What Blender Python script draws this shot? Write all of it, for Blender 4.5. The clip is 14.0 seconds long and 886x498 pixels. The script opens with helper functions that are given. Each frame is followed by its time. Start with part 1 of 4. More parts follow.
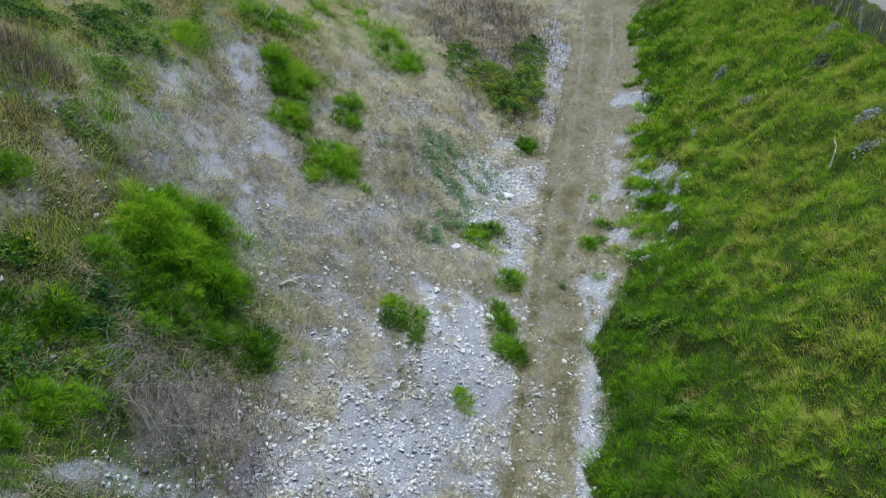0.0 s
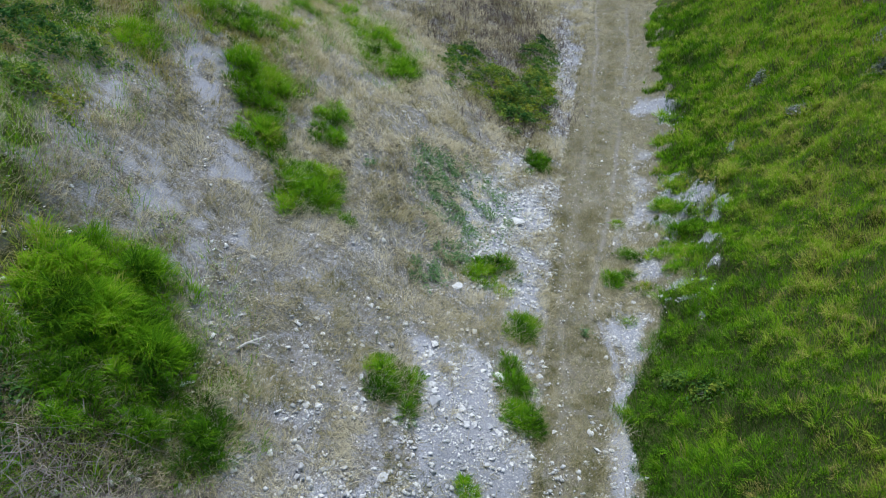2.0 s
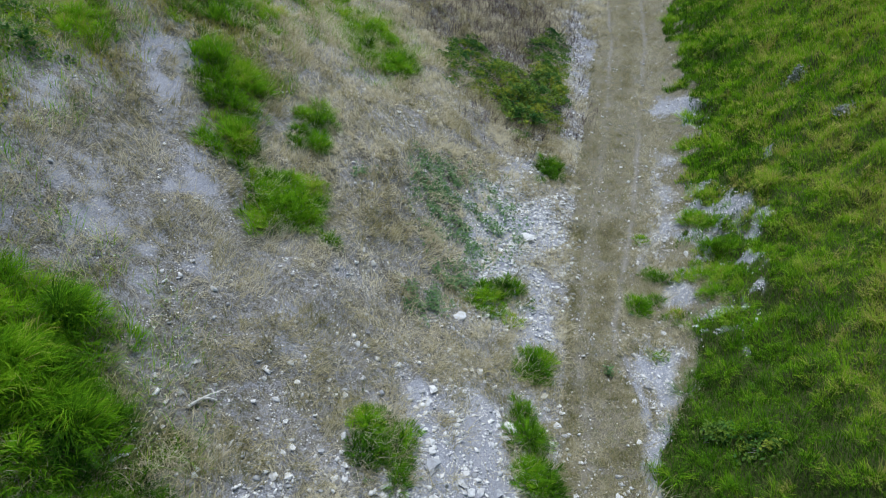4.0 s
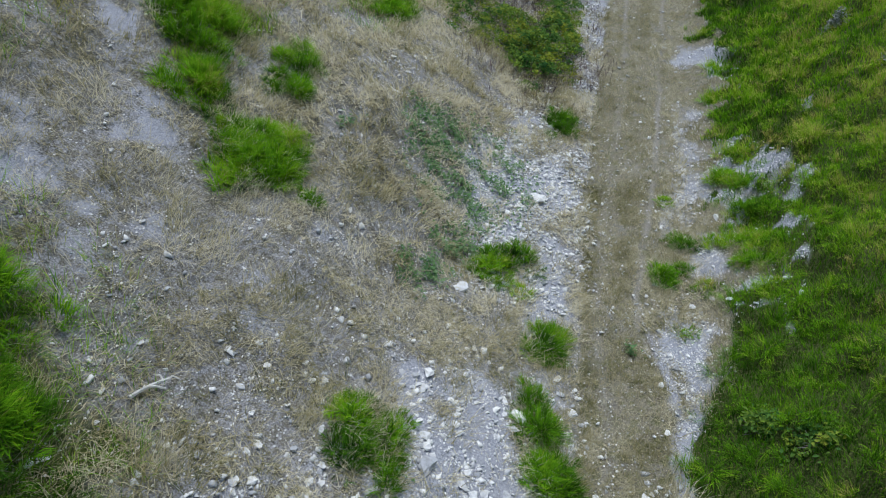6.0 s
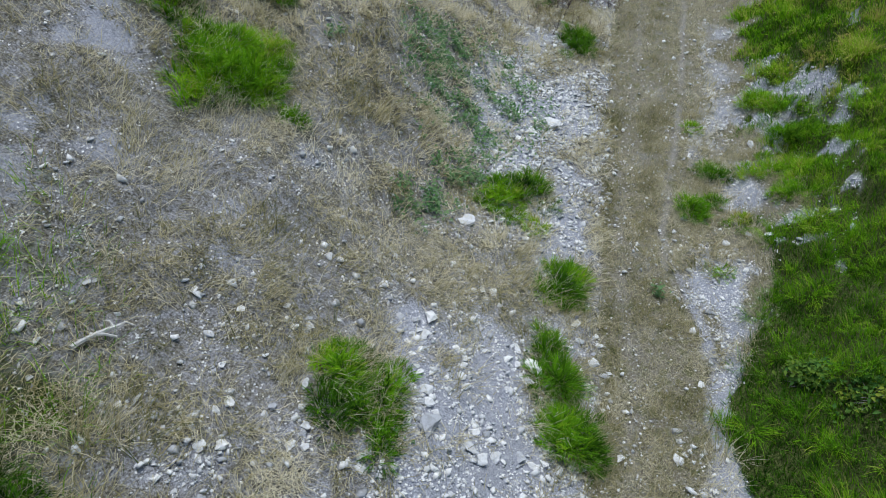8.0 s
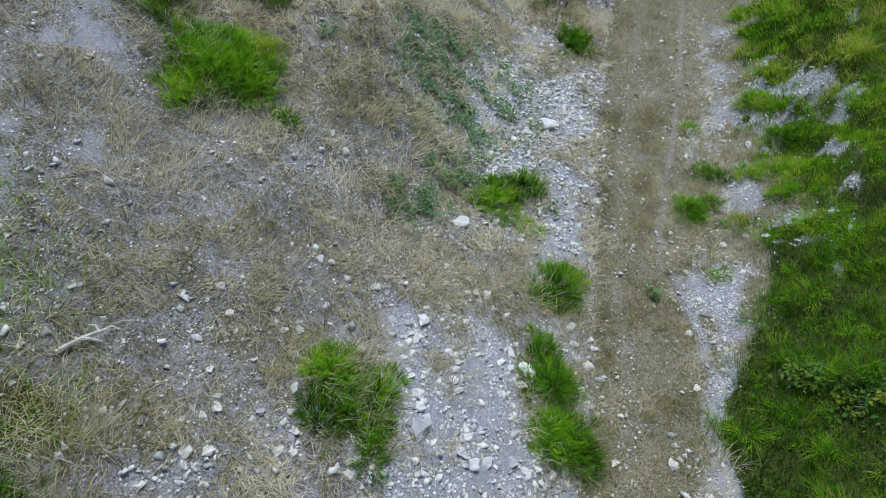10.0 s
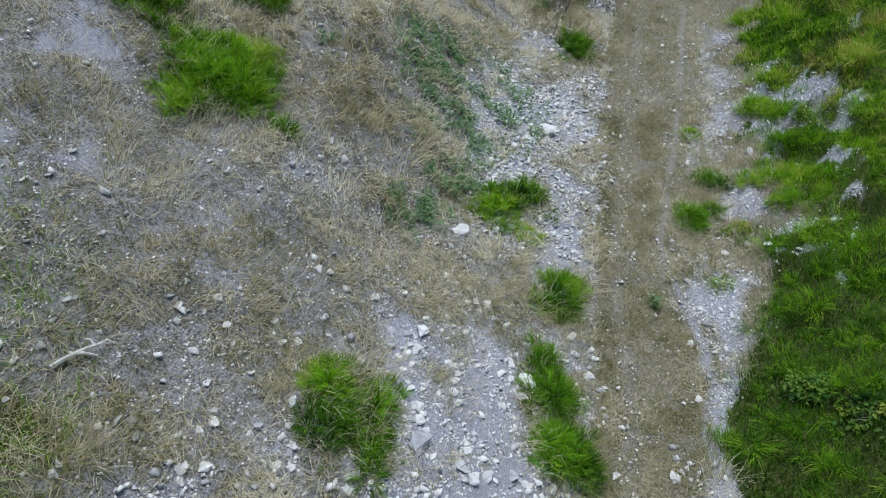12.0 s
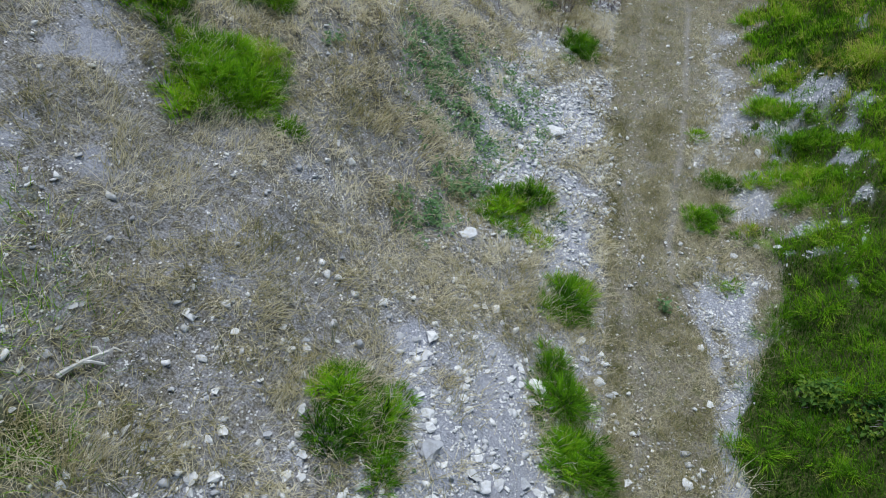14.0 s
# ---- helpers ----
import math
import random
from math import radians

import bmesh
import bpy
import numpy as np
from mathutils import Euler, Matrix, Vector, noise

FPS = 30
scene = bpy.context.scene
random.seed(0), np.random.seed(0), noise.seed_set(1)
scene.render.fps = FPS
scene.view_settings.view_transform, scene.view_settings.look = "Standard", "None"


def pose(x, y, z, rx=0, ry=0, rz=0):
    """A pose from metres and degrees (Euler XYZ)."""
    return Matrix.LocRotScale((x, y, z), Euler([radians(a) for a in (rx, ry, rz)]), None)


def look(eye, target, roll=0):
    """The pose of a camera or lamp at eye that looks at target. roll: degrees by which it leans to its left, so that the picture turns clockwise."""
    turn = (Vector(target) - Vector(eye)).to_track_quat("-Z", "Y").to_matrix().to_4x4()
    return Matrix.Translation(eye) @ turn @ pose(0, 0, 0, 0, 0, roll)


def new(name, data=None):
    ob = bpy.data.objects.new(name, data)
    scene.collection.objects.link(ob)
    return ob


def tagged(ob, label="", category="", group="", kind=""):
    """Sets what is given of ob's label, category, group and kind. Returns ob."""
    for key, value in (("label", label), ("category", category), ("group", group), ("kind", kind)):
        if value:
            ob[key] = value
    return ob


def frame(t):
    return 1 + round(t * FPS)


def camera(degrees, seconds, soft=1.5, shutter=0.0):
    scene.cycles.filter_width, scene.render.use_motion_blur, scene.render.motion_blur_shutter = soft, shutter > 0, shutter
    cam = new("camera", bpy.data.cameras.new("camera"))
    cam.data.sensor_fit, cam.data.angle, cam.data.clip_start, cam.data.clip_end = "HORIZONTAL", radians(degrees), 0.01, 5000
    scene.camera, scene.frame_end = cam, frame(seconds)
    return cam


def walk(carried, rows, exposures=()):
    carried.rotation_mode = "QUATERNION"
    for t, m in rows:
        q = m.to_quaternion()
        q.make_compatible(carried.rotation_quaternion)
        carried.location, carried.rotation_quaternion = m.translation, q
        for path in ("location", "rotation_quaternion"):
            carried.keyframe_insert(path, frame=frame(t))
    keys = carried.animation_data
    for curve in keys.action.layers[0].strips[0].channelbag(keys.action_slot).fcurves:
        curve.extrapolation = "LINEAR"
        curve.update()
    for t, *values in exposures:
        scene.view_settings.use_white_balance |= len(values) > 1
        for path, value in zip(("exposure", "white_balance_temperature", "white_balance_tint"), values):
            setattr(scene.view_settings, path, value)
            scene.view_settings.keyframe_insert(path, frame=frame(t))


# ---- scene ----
cam = camera(60.5, 14.0, soft=1.0)
PATH = [
    (0, (3.448, -9.693, 15.015), (3.175, -8.089, 13.852), 0.1),
    (0.5, (3.246, -8.668, 14.707), (2.974, -7.064, 13.545), 0.1),
    (1, (3.117, -7.658, 14.286), (2.844, -6.053, 13.124), 0.1),
    (1.5, (3.01, -6.818, 13.948), (2.737, -5.213, 12.786), 0.1),
    (2, (2.825, -5.987, 13.638), (2.553, -4.382, 12.476), 0.1),
    (2.5, (2.687, -5.301, 13.346), (2.413, -3.696, 12.185), 0.1),
    (3, (2.573, -4.587, 13.035), (2.299, -2.982, 11.873), 0.1),
    (5.5, (2.242, -1.969, 11.394), (1.962, -0.377, 10.217), 0.0),
    (6, (2.197, -1.61, 11.003), (1.922, -0.059, 9.772), -0.0),
    (6.5, (2.163, -1.328, 10.64), (1.893, 0.183, 9.358), -0.1),
    (7, (2.066, -0.997, 10.286), (1.804, 0.479, 8.961), 0.0),
    (7.5, (1.964, -0.671, 9.958), (1.705, 0.784, 8.612), 0.0),
    (8, (1.923, -0.379, 9.712), (1.664, 1.075, 8.364), 0.0),
    (10.5, (2.051, -0.248, 9.657), (1.787, 1.206, 8.309), -0.2),
    (11, (2.024, -0.269, 9.677), (1.761, 1.185, 8.329), -0.1),
    (11.5, (2.008, -0.182, 9.693), (1.745, 1.27, 8.343), -0.1),
    (12, (1.989, -0.065, 9.701), (1.729, 1.388, 8.351), -0.0),
    (12.5, (1.947, -0.03, 9.693), (1.689, 1.422, 8.343), -0.0),
    (13, (1.886, -0.024, 9.688), (1.628, 1.428, 8.337), 0.0),
    (13.5, (1.84, 0.009, 9.684), (1.582, 1.461, 8.332), -0.0),
    (14, (1.805, 0.059, 9.676), (1.55, 1.51, 8.324), 0.1),
]
walk(cam, [(t, look(e, g, r)) for t, e, g, r in PATH], [(0, 1.0, 5950, 6), (3, 0.91, 5950, 6), (7, 0.78, 5950, 6), (14, 0.78, 5950, 6)])

# ---- light ----
world = bpy.data.worlds.new("overcast_sky")
scene.world = world
world.use_nodes = True
wn = world.node_tree.nodes
sky = wn.new("ShaderNodeTexSky")
sky.sky_type, sky.sun_disc = "NISHITA", False
sky.sun_elevation, sky.sun_rotation = radians(69), radians(3)
sky.air_density, sky.dust_density, sky.ozone_density = 1.0, 2.0, 1.0
world.node_tree.links.new(sky.outputs[0], wn["Background"].inputs[0])
wn["Background"].inputs[1].default_value = 0.05
sun = new("sun", bpy.data.lights.new("sun", "SUN"))
sun.data.energy, sun.data.angle, sun.data.color = 1.5, radians(35), (1.0, 0.97, 0.93)
sun.matrix_world = look((0.5, 10, 27), (0, 0, 0))


# ---- helpers of this scene ----
def lattice(ix, iy, seed):
    h = (ix * 374761393 + iy * 668265263 + seed * 974634777) & 0x7FFFFFFF
    h = ((h ^ (h >> 13)) * 1274126177) & 0x7FFFFFFF
    return ((h ^ (h >> 16)) & 0xFFFF) / 65535.0


def value_noise(x, y, size, seed=0):
    """Smooth noise from 0 to 1 with cells of that size in metres."""
    x, y = np.asarray(x, float) / size, np.asarray(y, float) / size
    ix, iy = np.floor(x).astype(np.int64), np.floor(y).astype(np.int64)
    fx, fy = x - ix, y - iy
    fx, fy = fx * fx * (3 - 2 * fx), fy * fy * (3 - 2 * fy)
    a, b = lattice(ix, iy, seed), lattice(ix + 1, iy, seed)
    c, d = lattice(ix, iy + 1, seed), lattice(ix + 1, iy + 1, seed)
    return (a * (1 - fx) + b * fx) * (1 - fy) + (c * (1 - fx) + d * fx) * fy


def fbm(x, y, size, seed=0, octaves=3):
    x = np.where(x < 2, 2 + (x - 2) * 1.3, np.where(x > 5.5, 5.5 + (x - 5.5) * 1.3, x))
    total, weight, amount = 0, 0, 1.0
    for o in range(octaves):
        total = total + amount * value_noise(x, y, size / 2**o, seed + 17 * o)
        weight, amount = weight + amount, amount * 0.55
    return total / weight


def smooth(a, b, v):
    s = np.clip((v - a) / (b - a), 0, 1)
    return s * s * (3 - 2 * s)


# ---- lie of the land: a cutting with the track at its foot ----
ACROSS = [-40, -12, -8, -7, -5.5, -4, -3, -2, -1, 0, 1, 2, 3, 5.1, 5.6, 6.3, 7, 8, 9.5, 11.2, 12.6, 14, 16, 40]
NEAR = [20, 10.2, 7.9, 7.0, 5.4, 4.1, 3.2, 2.6, 2.15, 1.75, 1.35, 0.7, 0.08, 0, 0.18, 0.62, 1.1, 2.05, 3.4, 5.0, 6.2, 6.9, 7.2, 9]
MID = [17, 8.8, 6.8, 6.1, 5.0, 4.0, 3.5, 2.9, 1.95, 1.0, 0.7, 0.35, 0.05, 0, 0.12, 0.42, 0.85, 1.6, 2.75, 4.2, 5.4, 6.0, 6.2, 8]
FAR = [10, 6.2, 4.0, 3.5, 2.8, 2.2, 1.8, 1.4, 1.0, 0.65, 0.42, 0.22, 0.05, 0, 0.1, 0.35, 0.7, 1.3, 2.6, 4.1, 5.2, 5.7, 5.9, 7]


def bend(y):
    v = np.clip(y - 9, 0, 36)
    return 0.055 * v - 0.0006 * v * v


def height(x, y):
    x, y = np.asarray(x, float), np.asarray(y, float)
    u = x - bend(y)
    s, t = smooth(4, 11, y), smooth(13, 26, y)
    z = (np.interp(u, ACROSS, NEAR) * (1 - s) + np.interp(u, ACROSS, MID) * s) * (1 - t) + np.interp(u, ACROSS, FAR) * t
    slope = smooth(2.6, 0.5, u) + smooth(5.4, 7, u)
    z = z + slope * (0.22 * (fbm(x, y, 1.6, 3) - 0.5) + 0.1 * (fbm(x, y, 0.5, 5, 2) - 0.5))
    z = z + smooth(5.6, 6.6, u) * (0.5 + 0.05 * smooth(9, 14, y)) * (fbm(x, y, 0.8, 13, 2) - 0.5)
    return z + 0.03 * (fbm(x, y, 0.35, 9, 2) - 0.5)


# ---- what covers the ground: patches as (x, y, half width, half length, turn in degrees, weight) ----
BARE_LEFT = [
    (1.35, 6.2, 0.9, 1.7, 0, 1.0), (1.2, 4.3, 1.2, 1.4, 0, 1.0), (2.4, 9.9, 0.4, 0.9, 0, 0.8),
    (0.51, 1.23, 1.37, 2.94, -54, 1), (2.1, 4.19, 1.06, 1.92, -12, 0.9), (1.25, 14.0, 1.15, 3.4, 1, 1), (1.6, 12.3, 0.9, 1.5, 0, 1), (2.33, 11.43, 0.54, 1.75, 2, 1),
    (2.63, 28.07, 0.93, 5.58, 2, 0.9), (-3.7, -2.26, 0.28, 1.08, -49, 0.7), (0.3, 6.77, 0.33, 0.62, 5, 0.8), (0.61, 5.66, 0.28, 0.77, 9, 0.8),
    (1.33, 6.48, 0.47, 0.93, -2, 0.8), (1.52, 5.23, 0.4, 0.78, -52, 1), (1.86, 14.6, 0.97, 2.1, -6, 1), (2.32, 11.17, 0.37, 1.21, 1, 1),
    (2.48, 8.33, 0.38, 0.61, -33, 0.6),
]
BARE_RIGHT = [
    (5.2, 9.7, 0.5, 1.6, 4, 1.0), (5.2, 7.6, 0.4, 1.5, 0, 1.0), (5.15, 5.4, 0.32, 1.6, 0, 1.0), (5.1, 2.5, 0.28, 1.8, 0, 0.9), (5.75, 12.6, 0.5, 1.2, 0, 0.8), (5.6, 18.5, 0.35, 2.0, -5, 0.7),
    (6.72, 24.13, 0.93, 1.65, 29, 0.9), (5.66, 16.16, 0.46, 1.83, 0, 0.8), (5.45, 10.04, 0.32, 1.4, 0, 0.7), (5.91, 16.18, 0.46, 0.66, 8, 0.8),
    (5.4, 10.38, 0.42, 0.81, -7, 0.8), (5.04, 14.92, 0.27, 0.83, -6, 0.7),
]
PALE = [
    (1.75, 5.9, 0.5, 1.1, 5, 1.0), (1.4, 6.7, 0.3, 0.7, 0, 0.9), (1.85, 10.0, 0.2, 0.5, 0, 0.8), (2.0, 7.9, 0.2, 0.35, 0, 0.5), (2.0, 3.4, 0.5, 0.9, 0, 0.6),
    (-5.76, 7.2, 0.3, 0.5, 30, 0.8), (-5.22, 6.85, 0.3, 0.45, 45, 0.8), (-4.8, 6.55, 0.25, 0.3, 20, 0.7), (-4.78, 8.95, 0.4, 0.45, 0, 1.0), (-3.99, 7.06, 0.2, 0.4, 0, 0.6),
    (-4.86, 9.02, 0.34, 0.68, -10, 1), (-4.71, 7.09, 0.14, 0.29, 13, 0.7), (-2.95, 5.93, 0.14, 0.22, 10, 0.45), (-2.37, 5.29, 0.17, 0.25, -44, 0.4),
    (-3.21, 5.05, 0.2, 0.32, 4, 0.5), (-2.52, 9.39, 0.22, 0.55, -39, 0.6), (-6.79, 12.34, 0.46, 1.03, 3, 0.7),
    (-7.18, 8.57, 0.33, 0.83, -2, 0.7), (-6.3, 6.65, 0.22, 0.51, 4, 0.7), (-5.33, 6.89, 0.35, 0.69, 4, 0.75), (-5.85, 5.23, 0.22, 0.44, -5, 0.5),
    (-6.99, 6.63, 0.23, 0.54, 7, 0.5), (-3.15, 5.56, 0.37, 0.77, 11, 0.4), (-4.4, 5.76, 0.25, 0.54, 12, 0.5), (-6.5, 11.98, 0.42, 1.26, 12, 0.8),
]
STONY_BANK = [
    (6.5, 23.6, 0.7, 1.4, 25, 1.0), (5.9, 20.6, 0.35, 0.8, 10, 0.9),     (6.47, 11.85, 0.38, 0.54, 43, 1), (7.34, 15.98, 0.43, 0.87, 17, 0.9), (6.31, 14.26, 0.2, 0.3, 8, 0.8), (8.52, 18.21, 0.19, 0.51, 8, 0.7),
    (6.87, 10.15, 0.13, 0.25, -3, 0.8),
]
HERBS = [
    (-0.05, 9.9, 0.25, 0.54, -28, 1), (-0.07, 13.11, 0.32, 1.0, -26, 0.9), (-0.46, 14.02, 0.43, 1.22, -11, 0.8), (0.44, 11.24, 0.28, 0.43, -41, 0.8), (0.6, 14.2, 0.5, 1.4, 10, 0.5),
    (0.41, 13.01, 0.29, 1.13, 6, 0.6), (4.2, 9.5, 0.1, 0.14, -28, 0.9), (-2.11, 11.97, 0.11, 0.23, -7, 0.9), (0.52, 4.72, 0.06, 0.08, -13, 1),
]
LUSH = [
    (-7.2, 14.2, 0.7, 0.9, 0, 1.0), (-6.1, 13.9, 0.7, 0.9, 0, 1.0), (-5.2, 13.4, 0.6, 0.9, 0, 0.9), (-8.3, 12.3, 0.6, 0.9, 0, 1.0), (-9.6, 10.0, 0.8, 1.3, 0, 1.0), (-9.6, 7.5, 0.9, 1.2, 0, 1.0), (-7.3, 5.5, 0.5, 0.6, 0, 1.0),
    (-8.2, 5.2, 0.6, 0.7, 0, 1.0), (-7.7, 2.6, 0.7, 0.9, 0, 1.0), (-6.8, 4.3, 0.5, 0.6, 0, 0.8), (-4.2, 0.9, 1.0, 1.0, 0, 1.0), (-3.0, 1.8, 0.8, 0.9, 0, 1.0), (-4.8, 22.0, 1.2, 2.4, 0, 0.9), (-6.2, 22.2, 0.8, 2.0, 0, 0.8),
    (-5.4, -0.3, 1.2, 1.6, 0, 1.0), (-6.6, -1.0, 1.2, 1.5, 0, 1.0), (-6.2, 15.5, 1.0, 2.4, 0, 0.7), (-3.4, 20.3, 0.8, 2.2, 0, 0.8), (-9.3, 12.6, 1.2, 2.2, 0, 0.9), (-8.6, 6.0, 1.2, 1.6, 0, 0.7), (-6.3, 1.0, 0.9, 2.5, 0, 0.9), (-8.6, 3.0, 1.4, 1.5, 0, 0.8), (-4.6, 2.6, 1.7, 2.4, 0, 0.9), (-3.4, 3.2, 1.0, 1.2, 0, 0.6), (-4.7, -2, 1.8, 1.6, 0, 0.7)]
RUT_Y = [-30, 2, 6.4, 7.8, 8.7, 9.4, 10.4, 11.4, 13.7, 17, 20, 22, 26, 31.2, 37, 60]
RUT_RIGHT = [4.85, 4.8, 4.89, 4.88, 4.78, 4.56, 4.28, 4.22, 4.5, 4.86, 5.0, 5.06, 5.42, 5.77, 5.85, 7.5]
RUT_LEFT = [3.6, 3.6, 3.58, 3.54, 3.5, 3.46, 3.4, 3.36, 3.45, 3.72, 3.83, 3.92, 4.11, 4.28, 4.15, 5.4]
EDGE_Y = [-30, 1.8, 5, 7.3, 8.4, 9.6, 10.8, 12, 15, 20, 25.5, 35, 60]
EDGE_X = [5.3, 5.25, 5.4, 5.35, 5.6, 5.95, 5.95, 6.5, 6.7, 6.5, 6.85, 7.15, 9.0]


def patches(rows, x, y, ragged=0.8):
    out = np.zeros_like(x)
    x, y = x + 0.9 * (fbm(x, y, 1.1, 46) - 0.5), y + 0.9 * (fbm(x, y, 1.1, 47) - 0.5)
    wob = ragged * ((fbm(x, y, 0.6, 41, 4) - 0.5) * 2 + 0.7 * (fbm(x, y, 0.16, 44, 2) - 0.5))
    for px, py, rx, ry, turn, weight in rows:
        c, s = math.cos(radians(turn)), math.sin(radians(turn))
        a, b = (c * (x - px) + s * (y - py)) / rx, (c * (y - py) - s * (x - px)) / ry
        out = np.maximum(out, weight * smooth(1.7, 0.25, np.sqrt(a * a + b * b) + wob))
    return out


def cover(x, y):
    """Shares of bare stony chalk, pale bare earth, track, green and bank grass at places."""
    x, y = np.asarray(x, float), np.asarray(y, float)
    edge = np.interp(y, EDGE_Y, EDGE_X) + (0.8 + 1.5 * smooth(10, 14, y)) * (fbm(x, y, 0.8, 23) - 0.5) + 0.9 * (fbm(x, y, 2.4, 24, 2) - 0.5)
    holes = patches(STONY_BANK, x, y)
    holes = np.maximum(holes, 0.9 * smooth(0.49, 0.56, fbm(x, y, 0.75, 25)) * smooth(1.5, 0.5, x - edge) * smooth(-0.7, -0.2, x - edge) * smooth(10.2, 11.2, y) * smooth(20, 16, y))
    bank = smooth(-0.12, 0.12, x - edge) * (1 - holes)
    bare = np.maximum(np.maximum(patches(BARE_LEFT, x, y), patches(BARE_RIGHT, x, y)), holes)
    bare = np.maximum(bare, 0.5 * smooth(0.56, 0.68, fbm(x, y, 0.9, 77)) * smooth(2.8, 1.5, x) * smooth(-5.5, -2.5, x) * smooth(11.5, 9.0, y))
    gully = np.exp(-(((x - np.interp(y, RUT_Y, RUT_RIGHT) - 0.05 + 0.3 * (fbm(x, y, 0.6, 38) - 0.5)) / (0.05 + (0.14 + 0.42 * smooth(9.0, 6.5, y)) * fbm(x, y, 0.5, 39))) ** 2)) * smooth(11.8, 8.6, y) * (0.35 + 0.85 * fbm(x, y, 0.35, 37))
    pale = np.maximum(patches([(a, b, 1.3 * c, 1.3 * d, e, min(1, 1.15 * f)) for a, b, c, d, e, f in PALE], x, y) * np.clip(2.6 * fbm(x, y, 0.4, 49, 4) - 0.5, 0.1, 1), gully)
    left = 3.0 + 0.25 * (fbm(x, y, 0.8, 31) - 0.5) + 0.05 * np.maximum(0, y - 18) * (y > 18)
    track = smooth(-0.15, 0.15, x - left) * smooth(0.2, -0.1, x - edge)
    track = track * (1 - patches(BARE_RIGHT, x, y)) * (1 - np.clip(gully, 0, 1))
    green = patches(LUSH, x, y)
    bare = bare * (1 - track)
    return bare, pale, track, green, bank


def rut(x, y):
    x = x + 0.25 * (fbm(0 * x, y, 2.4, 36, 2) - 0.5) + 0.1 * (fbm(x, y, 0.3, 35, 2) - 0.5)
    r = np.exp(-(((x - np.interp(y, RUT_Y, RUT_RIGHT)) / 0.15) ** 2))
    return np.maximum(r, np.where(y > 22, 1.0, 0.75) * np.exp(-(((x - np.interp(y, RUT_Y, RUT_LEFT)) / np.interp(y, [18, 26], [0.26, 0.13])) ** 2)))


# ---- materials ----
def material(name, rough=0.8, specular=0.3):
    m = bpy.data.materials.new(name)
    m.use_nodes = True
    b = m.node_tree.nodes["Principled BSDF"]
    b.inputs["Roughness"].default_value = rough
    b.inputs["Specular IOR Level"].default_value = specular
    return m, m.node_tree, b


def node(tree, kind, **values):
    n = tree.nodes.new(kind)
    for key, v in values.items():
        n.inputs[key.replace("_", " ")].default_value = v
    return n


def ramp(tree, source, stops):
    r = tree.nodes.new("ShaderNodeValToRGB")
    while len(r.color_ramp.elements) < len(stops):
        r.color_ramp.elements.new(0.5)
    for e, (p, c) in zip(r.color_ramp.elements, stops):
        e.position, e.color = p, (*c, 1)
    tree.links.new(source, r.inputs[0])
    return r.outputs[0]


def mixed(tree, amount, a, b, blend="MIX"):
    m = tree.nodes.new("ShaderNodeMix")
    m.data_type, m.blend_type = "RGBA", blend
    for socket, v in ((m.inputs[0], amount), (m.inputs[6], a), (m.inputs[7], b)):
        if isinstance(v, bpy.types.NodeSocket):
            tree.links.new(v, socket)
        else:
            socket.default_value = v if isinstance(v, float) else (*v, 1)
    return m.outputs[2]


def noise_out(tree, scale, detail=4.0, rough=0.6):
    g = tree.nodes.new("ShaderNodeTexCoord")
    n = node(tree, "ShaderNodeTexNoise", Scale=scale, Detail=detail, Roughness=rough)
    tree.links.new(g.outputs["Object"], n.inputs["Vector"])
    return n.outputs[0]


def maths(tree, op, a, b, c=None, clamp=False):
    m = tree.nodes.new("ShaderNodeMath")
    m.operation, m.use_clamp = op, clamp
    for socket, v in zip(m.inputs, (a, b, c)):
        if isinstance(v, bpy.types.NodeSocket):
            tree.links.new(v, socket)
        elif v is not None:
            socket.default_value = v
    return m.outputs[0]


def attribute(tree, name):
    a = tree.nodes.new("ShaderNodeAttribute")
    a.attribute_name = name
    return a


def relief(tree, bsdf, source, strength, distance):
    b = tree.nodes.new("ShaderNodeBump")
    b.inputs["Strength"].default_value, b.inputs["Distance"].default_value = strength, distance
    tree.links.new(source, b.inputs["Height"])
    tree.links.new(b.outputs[0], bsdf.inputs["Normal"])


